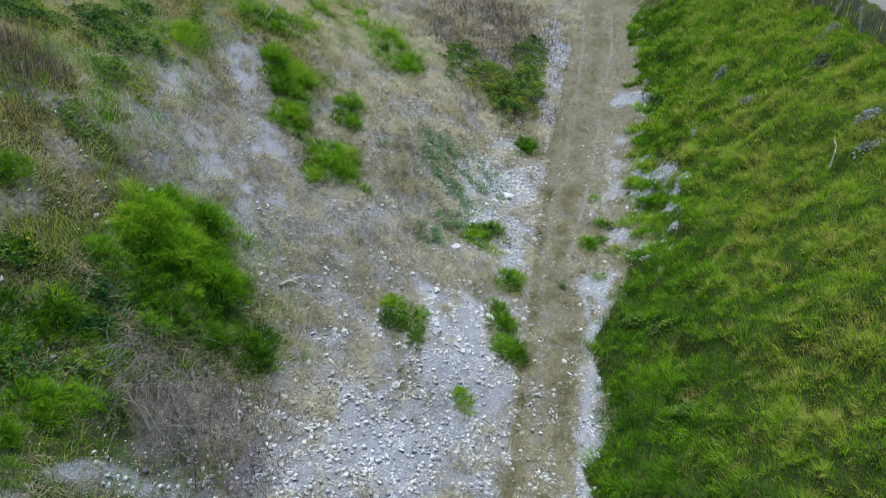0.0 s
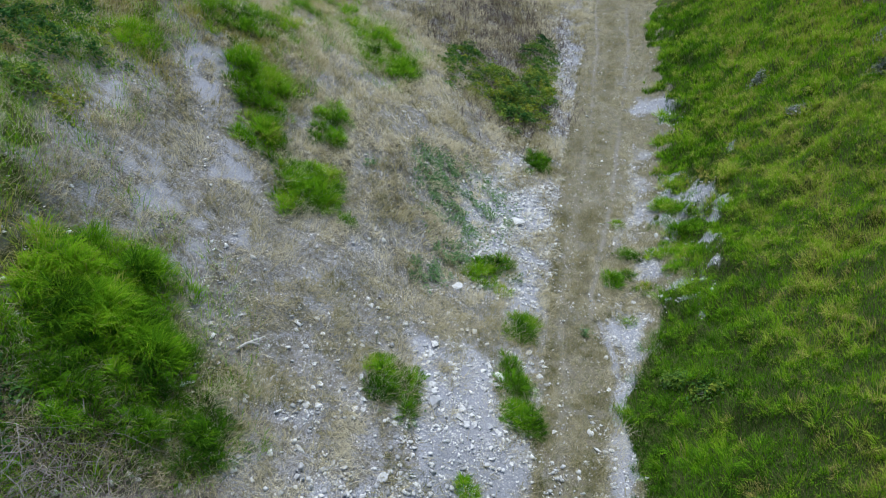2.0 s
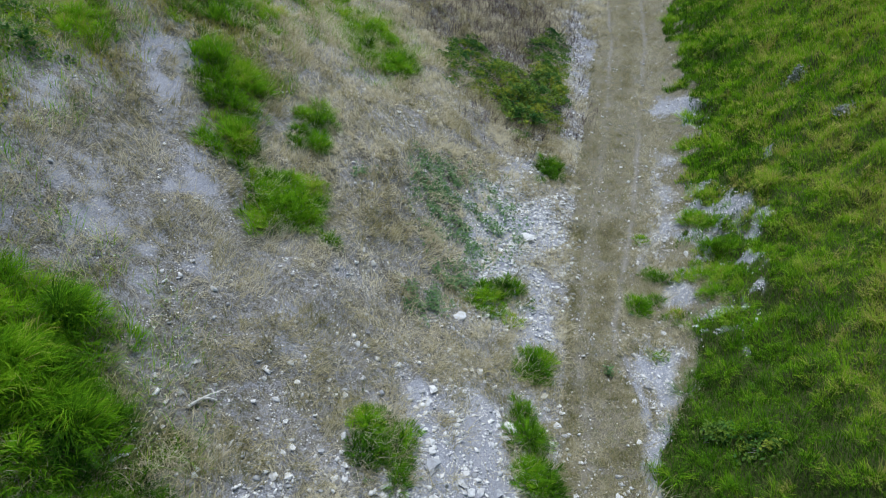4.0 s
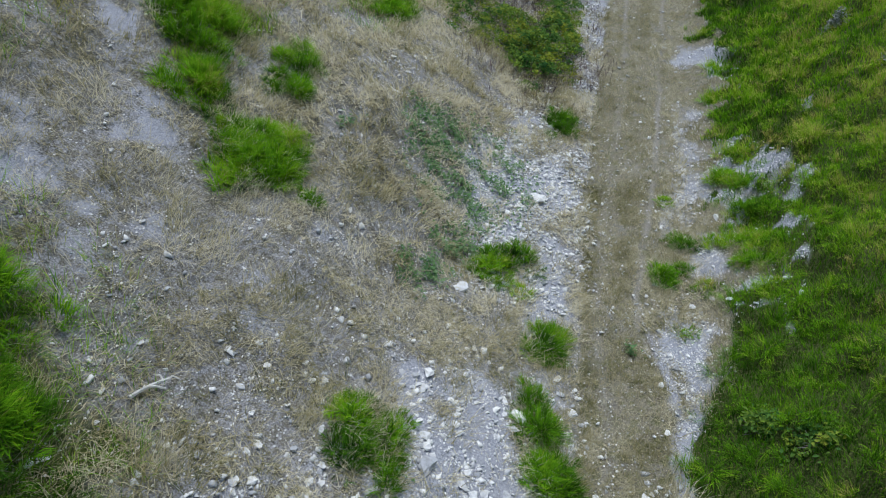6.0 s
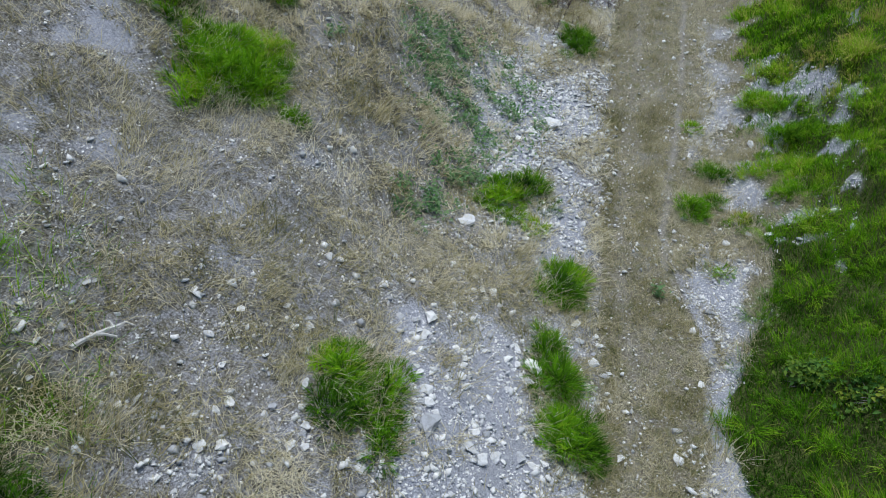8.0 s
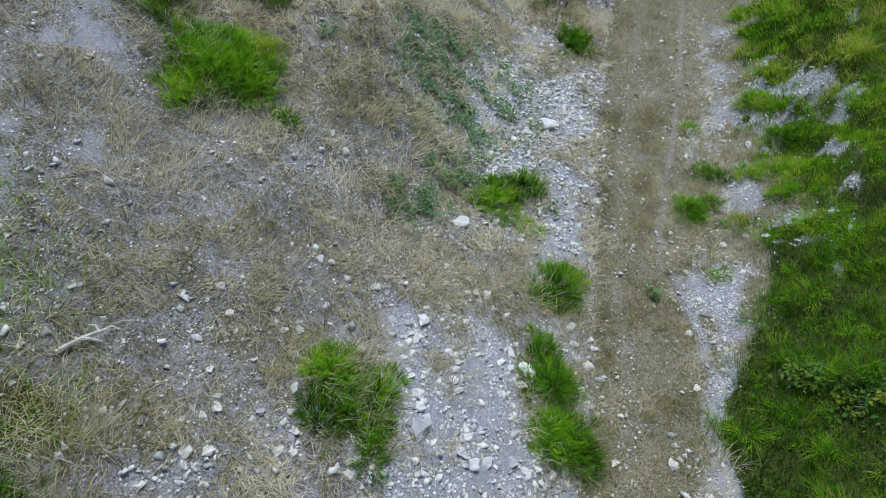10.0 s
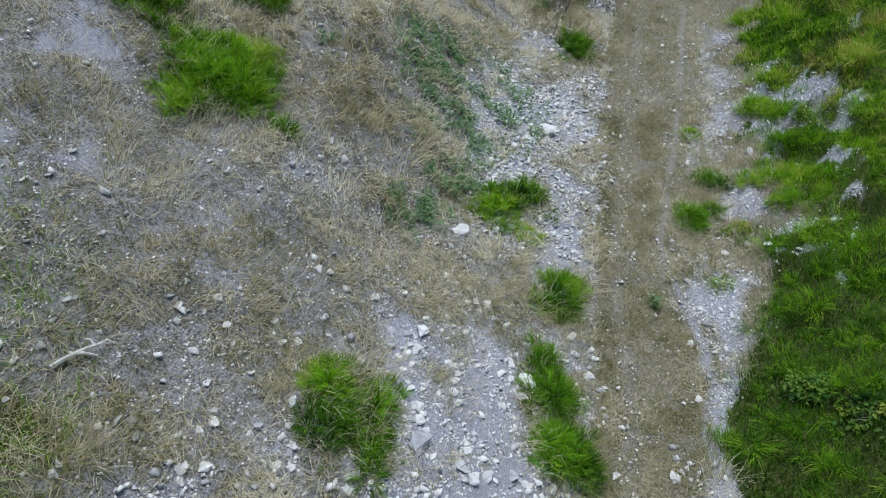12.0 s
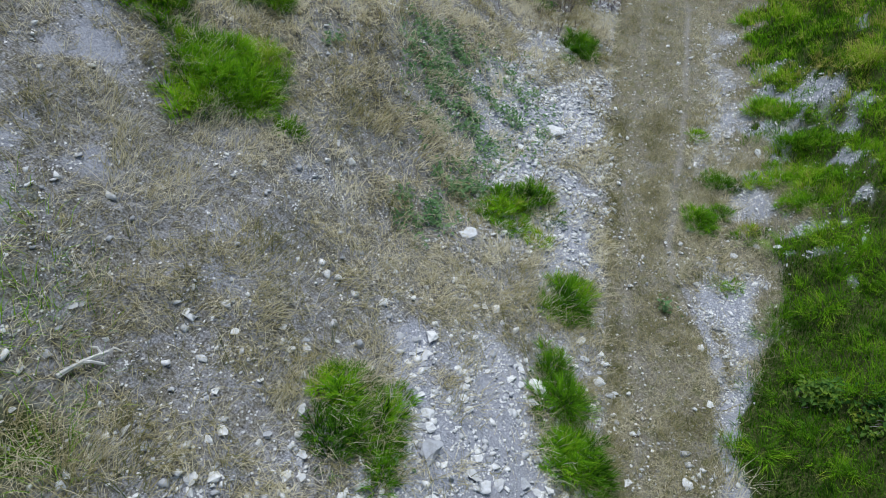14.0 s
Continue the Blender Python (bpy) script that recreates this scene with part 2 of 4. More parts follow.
def ground_material():
    m, tree, b = material("chalk_ground", 0.95, 0.15)
    fine, grain, coarse = noise_out(tree, 34, 8, 0.8), noise_out(tree, 90, 3), noise_out(tree, 2.0, 6, 0.65)
    chalk = ramp(tree, fine, [(0.36, (0.13, 0.133, 0.148)), (0.46, (0.28, 0.29, 0.33)), (0.56, (0.46, 0.478, 0.548)), (0.64, (0.63, 0.648, 0.712))])
    pale = ramp(tree, fine, [(0.35, (0.2, 0.205, 0.235)), (0.5, (0.39, 0.4, 0.455)), (0.64, (0.57, 0.585, 0.65))])
    earth = ramp(tree, fine, [(0.37, (0.038, 0.035, 0.026)), (0.5, (0.19, 0.178, 0.148)), (0.62, (0.44, 0.428, 0.385))])
    grey = ramp(tree, fine, [(0.36, (0.072, 0.071, 0.071)), (0.48, (0.262, 0.26, 0.27)), (0.62, (0.55, 0.55, 0.575))])
    patchy = maths(tree, "MULTIPLY_ADD", noise_out(tree, 8.0, 6, 0.75), 1.1, maths(tree, "MULTIPLY", coarse, 0.6))
    straw = mixed(tree, ramp(tree, patchy, [(0.78, (0, 0, 0)), (0.92, (1, 1, 1))]), earth, grey)
    path = ramp(tree, fine, [(0.35, (0.13, 0.12, 0.105)), (0.5, (0.29, 0.275, 0.248)), (0.64, (0.47, 0.456, 0.43))])
    track = ramp(tree, fine, [(0.36, (0.062, 0.056, 0.038)), (0.5, (0.215, 0.195, 0.142)), (0.6, (0.4, 0.375, 0.31)), (0.64, (0.57, 0.555, 0.52))])
    mottle = noise_out(tree, 5.5, 4, 0.65)
    worn = ramp(tree, fine, [(0.36, (0.035, 0.042, 0.014)), (0.5, (0.125, 0.135, 0.05)), (0.64, (0.3, 0.295, 0.15))])
    track = mixed(tree, ramp(tree, mottle, [(0.48, (0, 0, 0)), (0.62, (0.7, 0.7, 0.7))]), track, worn)
    track = mixed(tree, ramp(tree, coarse, [(0.54, (0, 0, 0)), (0.68, (0.5, 0.5, 0.5))]), track, grey)
    green = ramp(tree, fine, [(0.36, (0.015, 0.024, 0.006)), (0.5, (0.065, 0.09, 0.022)), (0.64, (0.18, 0.19, 0.07))])
    one, two = attribute(tree, "cover"), attribute(tree, "cover_more")
    s1, s2 = tree.nodes.new("ShaderNodeSeparateColor"), tree.nodes.new("ShaderNodeSeparateColor")
    tree.links.new(one.outputs["Color"], s1.inputs[0])
    tree.links.new(two.outputs["Color"], s2.inputs[0])

    def edged(weight, spread=1.1):
        v = maths(tree, "MULTIPLY_ADD", maths(tree, "SUBTRACT", fine, 0.5), spread, weight)
        v = maths(tree, "MULTIPLY_ADD", maths(tree, "SUBTRACT", v, 0.5), 3.0, 0.5, clamp=True)
        return v

    c = mixed(tree, edged(s1.outputs[2]), straw, track)
    c = mixed(tree, edged(s2.outputs[0]), c, green)
    c = mixed(tree, edged(s1.outputs[0]), c, chalk)
    c = mixed(tree, edged(s1.outputs[1], 0.8), c, pale)
    c = mixed(tree, edged(s2.outputs[1], 0.8), c, green)
    c = mixed(tree, edged(s2.outputs[2], 0.7), c, path)
    tree.links.new(c, b.inputs["Base Color"])
    both = maths(tree, "MULTIPLY_ADD", grain, 0.4, fine)
    relief(tree, b, both, 0.9, 0.02)
    return m


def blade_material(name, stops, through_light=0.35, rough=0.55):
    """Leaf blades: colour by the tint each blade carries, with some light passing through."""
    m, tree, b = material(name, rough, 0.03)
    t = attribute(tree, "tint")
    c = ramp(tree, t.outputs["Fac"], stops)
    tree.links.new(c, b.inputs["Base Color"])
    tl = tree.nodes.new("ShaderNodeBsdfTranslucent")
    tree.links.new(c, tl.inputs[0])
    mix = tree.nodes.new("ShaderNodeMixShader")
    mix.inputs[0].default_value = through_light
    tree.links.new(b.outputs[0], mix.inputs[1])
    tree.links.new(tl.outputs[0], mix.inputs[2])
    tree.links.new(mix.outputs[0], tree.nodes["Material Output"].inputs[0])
    return m


def stone_material():
    m, tree, b = material("chalk_stone", 0.9, 0.2)
    info = tree.nodes.new("ShaderNodeObjectInfo")
    geo = tree.nodes.new("ShaderNodeNewGeometry")
    either = maths(tree, "FRACT", maths(tree, "ADD", info.outputs["Random"], geo.outputs["Random Per Island"]), 0.0)
    tone = ramp(tree, either, [(0.0, (0.42, 0.435, 0.475)), (0.22, (0.64, 0.652, 0.68)), (0.55, (0.81, 0.816, 0.83)), (1.0, (0.92, 0.92, 0.915))])
    n = noise_out(tree, 14, 6, 0.7)
    dirt = ramp(tree, n, [(0.35, (0.78, 0.77, 0.74)), (0.56, (1, 1, 1))])
    tree.links.new(mixed(tree, 1.0, tone, dirt, "MULTIPLY"), b.inputs["Base Color"])
    relief(tree, b, n, 0.6, 0.02)
    return m


def wood_material(name, dark, light):
    m, tree, b = material(name, 0.85, 0.2)
    n = noise_out(tree, 18, 5, 0.7)
    tree.links.new(ramp(tree, n, [(0.3, dark), (0.7, light)]), b.inputs["Base Color"])
    relief(tree, b, n, 0.5, 0.005)
    return m


GROUND = ground_material()
STONE = stone_material()
GREEN = blade_material("grass_green", [(0.0, (0.016, 0.048, 0.007)), (0.3, (0.08, 0.215, 0.011)), (0.6, (0.22, 0.48, 0.012)), (0.85, (0.39, 0.58, 0.028)), (1.0, (0.52, 0.45, 0.15))], 0.3)
STRAW = blade_material("grass_dry", [(0.0, (0.06, 0.11, 0.03)), (0.3, (0.2, 0.2, 0.075)), (0.6, (0.46, 0.412, 0.222)), (1.0, (0.78, 0.73, 0.56))], 0.3, 0.7)
LEAF = blade_material("herb_leaf", [(0.0, (0.03, 0.1, 0.03)), (0.4, (0.1, 0.23, 0.055)), (0.75, (0.25, 0.37, 0.055)), (1.0, (0.42, 0.46, 0.06))], 0.35)
HERB = blade_material("creeping_herb", [(0.0, (0.03, 0.09, 0.04)), (0.5, (0.1, 0.235, 0.09)), (1.0, (0.26, 0.4, 0.18))], 0.3)
LILAC = blade_material("grey_flower", [(0.0, (0.1, 0.16, 0.07)), (0.5, (0.26, 0.3, 0.22)), (1.0, (0.5, 0.5, 0.54))], 0.2, 0.8)
TWIG = wood_material("dead_twig", (0.12, 0.105, 0.098), (0.42, 0.385, 0.37))
BLEACHED = wood_material("bleached_wood", (0.5, 0.48, 0.45), (0.8, 0.79, 0.76))
SCRUB = blade_material("scrub_twig", [(0.0, (0.05, 0.038, 0.036)), (0.5, (0.165, 0.128, 0.125)), (0.85, (0.33, 0.275, 0.25)), (1.0, (0.4, 0.35, 0.27))], 0.1, 0.8)
PALE_WOOD = wood_material("weathered_pale", (0.18, 0.16, 0.135), (0.4, 0.36, 0.31))
WIRE = material("galvanised_wire", 0.45, 0.5)[0]
WIRE.node_tree.nodes["Principled BSDF"].inputs["Base Color"].default_value = (0.35, 0.35, 0.36, 1)
WIRE.node_tree.nodes["Principled BSDF"].inputs["Metallic"].default_value = 0.8


# ---- mesh builders ----
def mesh_from(name, verts, loops, starts, mat, tint=None):
    me = bpy.data.meshes.new(name)
    me.vertices.add(len(verts))
    me.vertices.foreach_set("co", np.asarray(verts, np.float32).ravel())
    me.loops.add(len(loops))
    me.loops.foreach_set("vertex_index", np.asarray(loops, np.int32))
    me.polygons.add(len(starts))
    me.polygons.foreach_set("loop_start", np.asarray(starts, np.int32))
    me.update(calc_edges=True)
    if tint is not None:
        me.attributes.new("tint", "FLOAT", "POINT").data.foreach_set("value", np.asarray(tint, np.float32))
    me.materials.append(mat)
    return me


def blade_arrays(root, heading, lean, curl, length, width, tint, rng, segs=3):
    """Strips that rise from their roots, lean and droop towards their headings (radians)."""
    n = len(root)
    out = np.stack([np.cos(heading), np.sin(heading), np.zeros(n)], 1)
    spin = heading + np.pi / 2 + rng.normal(0, 0.5, n)
    side = np.stack([np.cos(spin), np.sin(spin), np.zeros(n)], 1) * (width / 2)[:, None]
    pts, p = [root], root.copy()
    for k in range(segs):
        a = lean + curl * (k + 0.5) / segs
        p = p + (length / segs)[:, None] * (np.sin(a)[:, None] * out + np.cos(a)[:, None] * np.array([0, 0, 1.0]))
        pts.append(p)
    rows = []
    for k in range(segs):
        taper = 1 - (k / segs) ** 1.6
        rows += [pts[k] - side * taper, pts[k] + side * taper]
    rows.append(pts[segs])
    per = 2 * segs + 1
    verts = np.stack(rows, 1).reshape(-1, 3)
    face = []
    for k in range(segs - 1):
        face += [2 * k, 2 * k + 1, 2 * k + 3, 2 * k + 2]
    face += [2 * segs - 2, 2 * segs - 1, 2 * segs]
    size = len(face)
    loops = (np.array(face)[None] + per * np.arange(n)[:, None]).ravel()
    first = np.array([4 * k for k in range(segs)])
    starts = (first[None] + size * np.arange(n)[:, None]).ravel()
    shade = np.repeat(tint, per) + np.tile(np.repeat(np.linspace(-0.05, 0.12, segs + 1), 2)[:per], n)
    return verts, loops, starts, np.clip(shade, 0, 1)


def clump_arrays(cx, cy, reach, per, tone, tall, rng, fall=0.6, width=(0.008, 0.015), origin=(0, 0, 0), segs=3, curl=(0.6, 1.7), lift=None, lock=6):
    """Fountains of blades in combed locks: upright in the heart of each clump, arching outwards and downhill round it."""
    n = len(cx)
    j = np.repeat(np.arange(n), max(1, per // lock))
    m = len(j)
    la, lr = rng.uniform(0, 2 * np.pi, m), np.sqrt(rng.uniform(0, 1, m))
    way = downhill(cx, cy) + 0.35 + 2.5 * (fbm(cx, cy, 1.3, 96) - 0.5) + rng.normal(0, 0.35, n)
    lhead = np.arctan2(np.sin(la) * lr + fall * np.sin(way[j]), np.cos(la) * lr + fall * np.cos(way[j])) + rng.normal(0, 0.4, m)
    llean = 0.06 + 0.6 * lr * rng.uniform(0.6, 1.2, m)
    ltall = tall[j] * rng.uniform(0.7, 1.2, m) * (1.12 - 0.3 * lr)
    ltone = tone[j] + rng.normal(0, 0.09, m) + 0.1 * (1 - lr)
    i = np.repeat(np.arange(m), lock)
    k = len(i)
    spot = 0.6 * reach[j] * lr
    x = (cx[j] + spot * np.cos(la))[i] + rng.normal(0, 0.03, k)
    y = (cy[j] + spot * np.sin(la))[i] + rng.normal(0, 0.03, k)
    tint = np.clip(ltone[i] + rng.normal(0, 0.07, k) + 0.35 * (rng.uniform(0, 1, k) > 0.962), 0, 1)
    rise = -0.02 if lift is None else lift[j][i] - 0.02
    return blade_arrays(on_ground(x, y, rise) - np.array(origin), lhead[i] + rng.normal(0, 0.32, k), llean[i] + rng.normal(0, 0.06, k), rng.uniform(*curl, m)[i] * rng.uniform(0.8, 1.2, k), ltall[i] * rng.uniform(0.75, 1.15, k), rng.uniform(*width, k), tint, rng, segs)


def joined(arrays):
    v, l, s, t, nv, nl = [], [], [], [], 0, 0
    for verts, loops, starts, tint in arrays:
        v.append(verts), l.append(loops + nv), s.append(starts + nl), t.append(tint)
        nv, nl = nv + len(verts), nl + len(loops)
    return np.concatenate(v), np.concatenate(l), np.concatenate(s), np.concatenate(t)


def on_ground(x, y, lift=0.0):
    return np.stack([x, y, height(x, y) + lift], 1)


def scatter(rng, count, box, weight):
    """Random places in the box (x0, y0, x1, y1), thinned by weight(x, y)."""
    x, y = rng.uniform(box[0], box[2], count), rng.uniform(box[1], box[3], count)
    keep = rng.uniform(0, 1, count) < weight(x, y)
    return x[keep], y[keep]


def downhill(x, y):
    e = 0.3
    return np.arctan2(height(x, y - e) - height(x, y + e), height(x - e, y) - height(x + e, y))


def part(name, bm, mat, parent, label=""):
    me = bpy.data.meshes.new(name)
    bm.to_mesh(me)
    bm.free()
    me.materials.append(mat)
    ob = new(name, me)
    ob.parent = parent
    return tagged(ob, label)


def tube(bm, points, radii, sides=5):
    rings = []
    for i, p in enumerate(points):
        d = (points[min(i + 1, len(points) - 1)] - points[max(i - 1, 0)]).normalized()
        a = d.orthogonal().normalized()
        b = d.cross(a)
        rings.append([bm.verts.new(p + radii[i] * (math.cos(t) * a + math.sin(t) * b)) for t in np.linspace(0, 2 * np.pi, sides, endpoint=False)])
    for r, q in zip(rings, rings[1:]):
        for i in range(sides):
            bm.faces.new((r[i], r[(i + 1) % sides], q[(i + 1) % sides], q[i]))
    bm.faces.new(rings[0][::-1]), bm.faces.new(rings[-1])


# ---- ground ----
def spread(a, b, step, far):
    inner = np.arange(a, b + step / 2, step)
    grow = step * 1.22 ** np.arange(1, 40)
    outer = np.cumsum(grow)
    outer = outer[outer < far]
    return np.concatenate([a - outer[::-1], inner, b + outer])


def build_ground():
    xs, ys = spread(-11, 15.5, 0.1, 600), spread(-5, 42, 0.16, 900)
    xs = np.concatenate([xs[xs < 2.6], np.arange(2.65, 6.0, 0.05), xs[xs > 6.04]])
    gx, gy = np.meshgrid(xs, ys)
    x, y = gx.ravel(), gy.ravel()
    bare, pale, track, green, bank = cover(x, y)
    z = height(x, y)
    r = rut(x, y) * track
    z = z - 0.05 * r + 0.03 * bare * (fbm(x, y, 0.25, 60, 2) - 0.5)
    nx, ny = len(xs), len(ys)
    i = (np.arange(ny - 1)[:, None] * nx + np.arange(nx - 1)[None]).ravel()
    loops = np.stack([i, i + 1, i + nx + 1, i + nx], 1).ravel()
    me = mesh_from("ground", np.stack([x, y, z], 1), loops, np.arange(len(i)) * 4, GROUND)
    road = smooth(0.55, 0.35, np.abs(x - 15.05 + 0.22 * (y - 21.5))) * (x > 14)
    rutted = r * np.clip(1.3 * fbm(x, y, 1.1, 15, 4) - 0.08, 0, 0.62)
    one = np.stack([bare, pale, track, np.ones_like(x)], 1)
    two = np.stack([green, bank, np.maximum(rutted, road), np.ones_like(x)], 1)
    for name, v in (("cover", one), ("cover_more", two)):
        me.attributes.new(name, "FLOAT_COLOR", "POINT").data.foreach_set("color", v.astype(np.float32).ravel())
    me.polygons.foreach_set("use_smooth", np.ones(len(me.polygons), bool))
    return tagged(new("ground", me), "chalk hillside with dry grass and a grassy farm track", "ground", kind="structure")


ground = build_ground()


# ---- grass on the bank ----
def build_bank_grass():
    rng = np.random.default_rng(11)
    def weight(x, y):
        return np.sqrt(cover(x, y)[4]) * np.where(y < 16, 1.0, np.clip(1 - (y - 16) / 45, 0.5, 1)) * (x < 14.0 - 0.09 * (y - 20)) * (x < 16.2 - 0.52 * np.maximum(0, y - 22))
    gx, gy = np.meshgrid(np.arange(4.6, 16, 0.31), np.arange(-14, 44, 0.36))
    cx, cy = gx.ravel() + rng.normal(0, 0.16, gx.size), gy.ravel() + rng.normal(0, 0.19, gx.size)
    keep = rng.uniform(0, 1, gx.size) < weight(cx, cy)
    cx, cy = cx[keep], cy[keep]
    n = len(cx)
    u = cx - bend(cy)
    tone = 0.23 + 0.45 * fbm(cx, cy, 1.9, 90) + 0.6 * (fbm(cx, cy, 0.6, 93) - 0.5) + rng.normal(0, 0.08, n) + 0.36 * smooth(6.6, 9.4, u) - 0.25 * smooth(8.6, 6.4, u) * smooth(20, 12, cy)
    tone = tone + 0.45 * smooth(12, 16, cy) * (fbm(cx, cy, 0.9, 97) - 0.5) + 0.22 * (rng.uniform(0, 1, n) < 0.02 + 0.02 * smooth(7.5, 9.5, u))
    vigour = np.clip(0.5 + 1.6 * (fbm(cx, cy, 0.7, 94) - 0.5) + rng.normal(0, 0.22, n), 0, 1)
    # Taller clumps brighter, short ones darker, painting lit tops and shaded hollows.
    tone = np.minimum(tone + 0.05 + 0.09 * smooth(5, 14, cy) + 0.3 * (vigour - 0.5), 0.84)
    dead = (fbm(cx, cy, 0.55, 98) > 0.69) & (u > 6.9)
    dead |= np.minimum(np.hypot(cx - 7.26, cy - 3.99), np.hypot(cx - 9.47, cy - 2.18)) < 0.28
    tone, vigour = np.where(dead, 0.97, tone + 0.25 * (fbm(cx, cy, 0.4, 99) - 0.5)), np.where(dead, 0.25, vigour)
    reach, tall = 0.12 + 0.2 * vigour, 0.11 + 0.42 * vigour
    sets = []
    nearer = (cy < 14) & (cy > -3) & (u < 9)
    for some, per, segs, width in ((nearer, 72, 3, (0.006, 0.0105)), (~nearer & (cy < 17) & (cy > -3), 66, 2, (0.008, 0.014)), (cy >= 17, 54, 2, (0.011, 0.018)), (cy <= -3, 24, 2, (0.018, 0.03))):
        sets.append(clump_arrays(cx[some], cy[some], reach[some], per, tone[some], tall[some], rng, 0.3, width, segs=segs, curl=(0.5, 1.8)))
    x, y = scatter(rng, 330000, (4.8, -3, 14, 36), lambda x, y: cover(x, y)[4] * (x < 11.5 + 0.3 * y) * np.where(y < 18, 1, 0.45) * (x < 16.2 - 0.52 * np.maximum(0, y - 22)))
    n = len(x)
    # Fill blades between clumps: shade of the hollows is put into their dark tint.
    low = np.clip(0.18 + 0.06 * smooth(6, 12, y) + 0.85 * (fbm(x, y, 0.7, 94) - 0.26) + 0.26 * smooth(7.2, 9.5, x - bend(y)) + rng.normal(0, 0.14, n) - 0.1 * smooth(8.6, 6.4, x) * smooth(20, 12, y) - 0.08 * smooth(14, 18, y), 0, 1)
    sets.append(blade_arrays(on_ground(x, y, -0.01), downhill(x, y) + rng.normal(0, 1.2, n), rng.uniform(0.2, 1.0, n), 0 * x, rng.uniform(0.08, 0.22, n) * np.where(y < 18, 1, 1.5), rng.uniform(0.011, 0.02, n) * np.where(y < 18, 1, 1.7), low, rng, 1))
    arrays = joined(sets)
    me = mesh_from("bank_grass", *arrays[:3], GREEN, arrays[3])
    tagged(new("bank_grass", me), "long lush green grass drooping down a steep bank", "grass", kind="stuff")


build_bank_grass()


# ---- dry grass over the hillside and thin grass on the track ----
def build_dry_grass():
    rng = np.random.default_rng(12)
    def weight(x, y):
        bare, pale, track, green, bank = cover(x, y)
        w = (1 - 0.9 * bare) * (1 - 0.9 * pale) * (1 - bank) * (1 - track)
        return w * (0.2 + 0.8 * smooth(0.38, 0.53, fbm(x, y, 0.8, 55, 4))) * np.where(y > 18, 0.8, 1)
    cx, cy = scatter(rng, 60000, (-10.5, -9, 5.6, 40), weight)
    c, per = len(cx), 7
    i = np.repeat(np.arange(c), per)
    n = len(i)
    a, r = rng.uniform(0, 2 * np.pi, n), 0.11 * np.sqrt(rng.uniform(0, 1, n))
    x, y = cx[i] + r * np.cos(a), cy[i] + r * np.sin(a)
    swept = 11 * fbm(cx, cy, 0.9, 57)
    head = np.where(rng.uniform(0, 1, n) < 0.6, swept[i] + rng.normal(0, 0.5, n), a)
    tone = 0.24 + 0.1 * smooth(7, 11, cy) + 0.85 * fbm(cx, cy, 1.5, 58) + 0.75 * (fbm(cx, cy, 0.4, 59) - 0.5) + rng.normal(0, 0.1, c)
    tint = np.clip(tone[i] + rng.normal(0, 0.17, n), 0, 1)
    arrays = blade_arrays(on_ground(x, y, -0.01), head, rng.uniform(0.25, 1.1, n), rng.uniform(0.3, 1.5, n), rng.uniform(0.16, 0.5, n), rng.uniform(0.006, 0.012, n) * (1 + 0.7 * smooth(8, 12, y)), tint, rng, 2)
    x, y = scatter(rng, 370000, (-10.5, -3, 5.6, 40), weight)
    n = len(x)
    head = 11 * fbm(x, y, 0.9, 57) + rng.normal(0, 0.9, n)
    tint = np.clip(0.3 + 0.14 * smooth(7, 11, y) + 0.78 * fbm(x, y, 1.5, 58) + 0.4 * (fbm(x, y, 0.4, 59) - 0.5) + rng.normal(0, 0.2, n), 0, 1)
    lying = blade_arrays(on_ground(x, y, 0.0), head, rng.uniform(1.0, 1.5, n), 0 * x, rng.uniform(0.1, 0.32, n), rng.uniform(0.006, 0.012, n) * (1 + 0.8 * smooth(8, 12, y)), tint, rng, 1)
    arrays = joined([arrays, lying])
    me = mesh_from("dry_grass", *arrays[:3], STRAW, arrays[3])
    tagged(new("dry_grass", me), "sparse straw-coloured dry grass on a chalk slope", "grass", kind="stuff")
    x, y = scatter(rng, 700000, (2.2, -3, 7.5, 42), lambda x, y: cover(x, y)[2] * (1 - 0.95 * rut(x, y)) * np.where(y > 16, 0.5, 1) * (0.25 + 0.75 * smooth(0.38, 0.56, fbm(x, y, 0.4, 65))))
    n = len(x)
    middle = 0.5 * (np.interp(y, RUT_Y, RUT_RIGHT) + np.interp(y, RUT_Y, RUT_LEFT))
    tint = np.clip(0.34 - 0.2 * np.exp(-(((x - middle) / 0.28) ** 2)) - 0.24 * smooth(3.5, 3.15, x) + 0.85 * fbm(x, y, 0.9, 66) + 0.5 * (fbm(x, y, 0.3, 67) - 0.5) + rng.normal(0, 0.2, n), 0, 1)
    arrays = blade_arrays(on_ground(x, y, -0.01), rng.uniform(0, 6.3, n), rng.uniform(0.5, 1.4, n), 0 * x, rng.uniform(0.07, 0.22, n), rng.uniform(0.005, 0.01, n), tint, rng, 1)
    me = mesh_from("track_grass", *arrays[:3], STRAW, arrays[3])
    tagged(new("track_grass", me), "short trodden olive grass along the track", "grass", kind="stuff")


build_dry_grass()


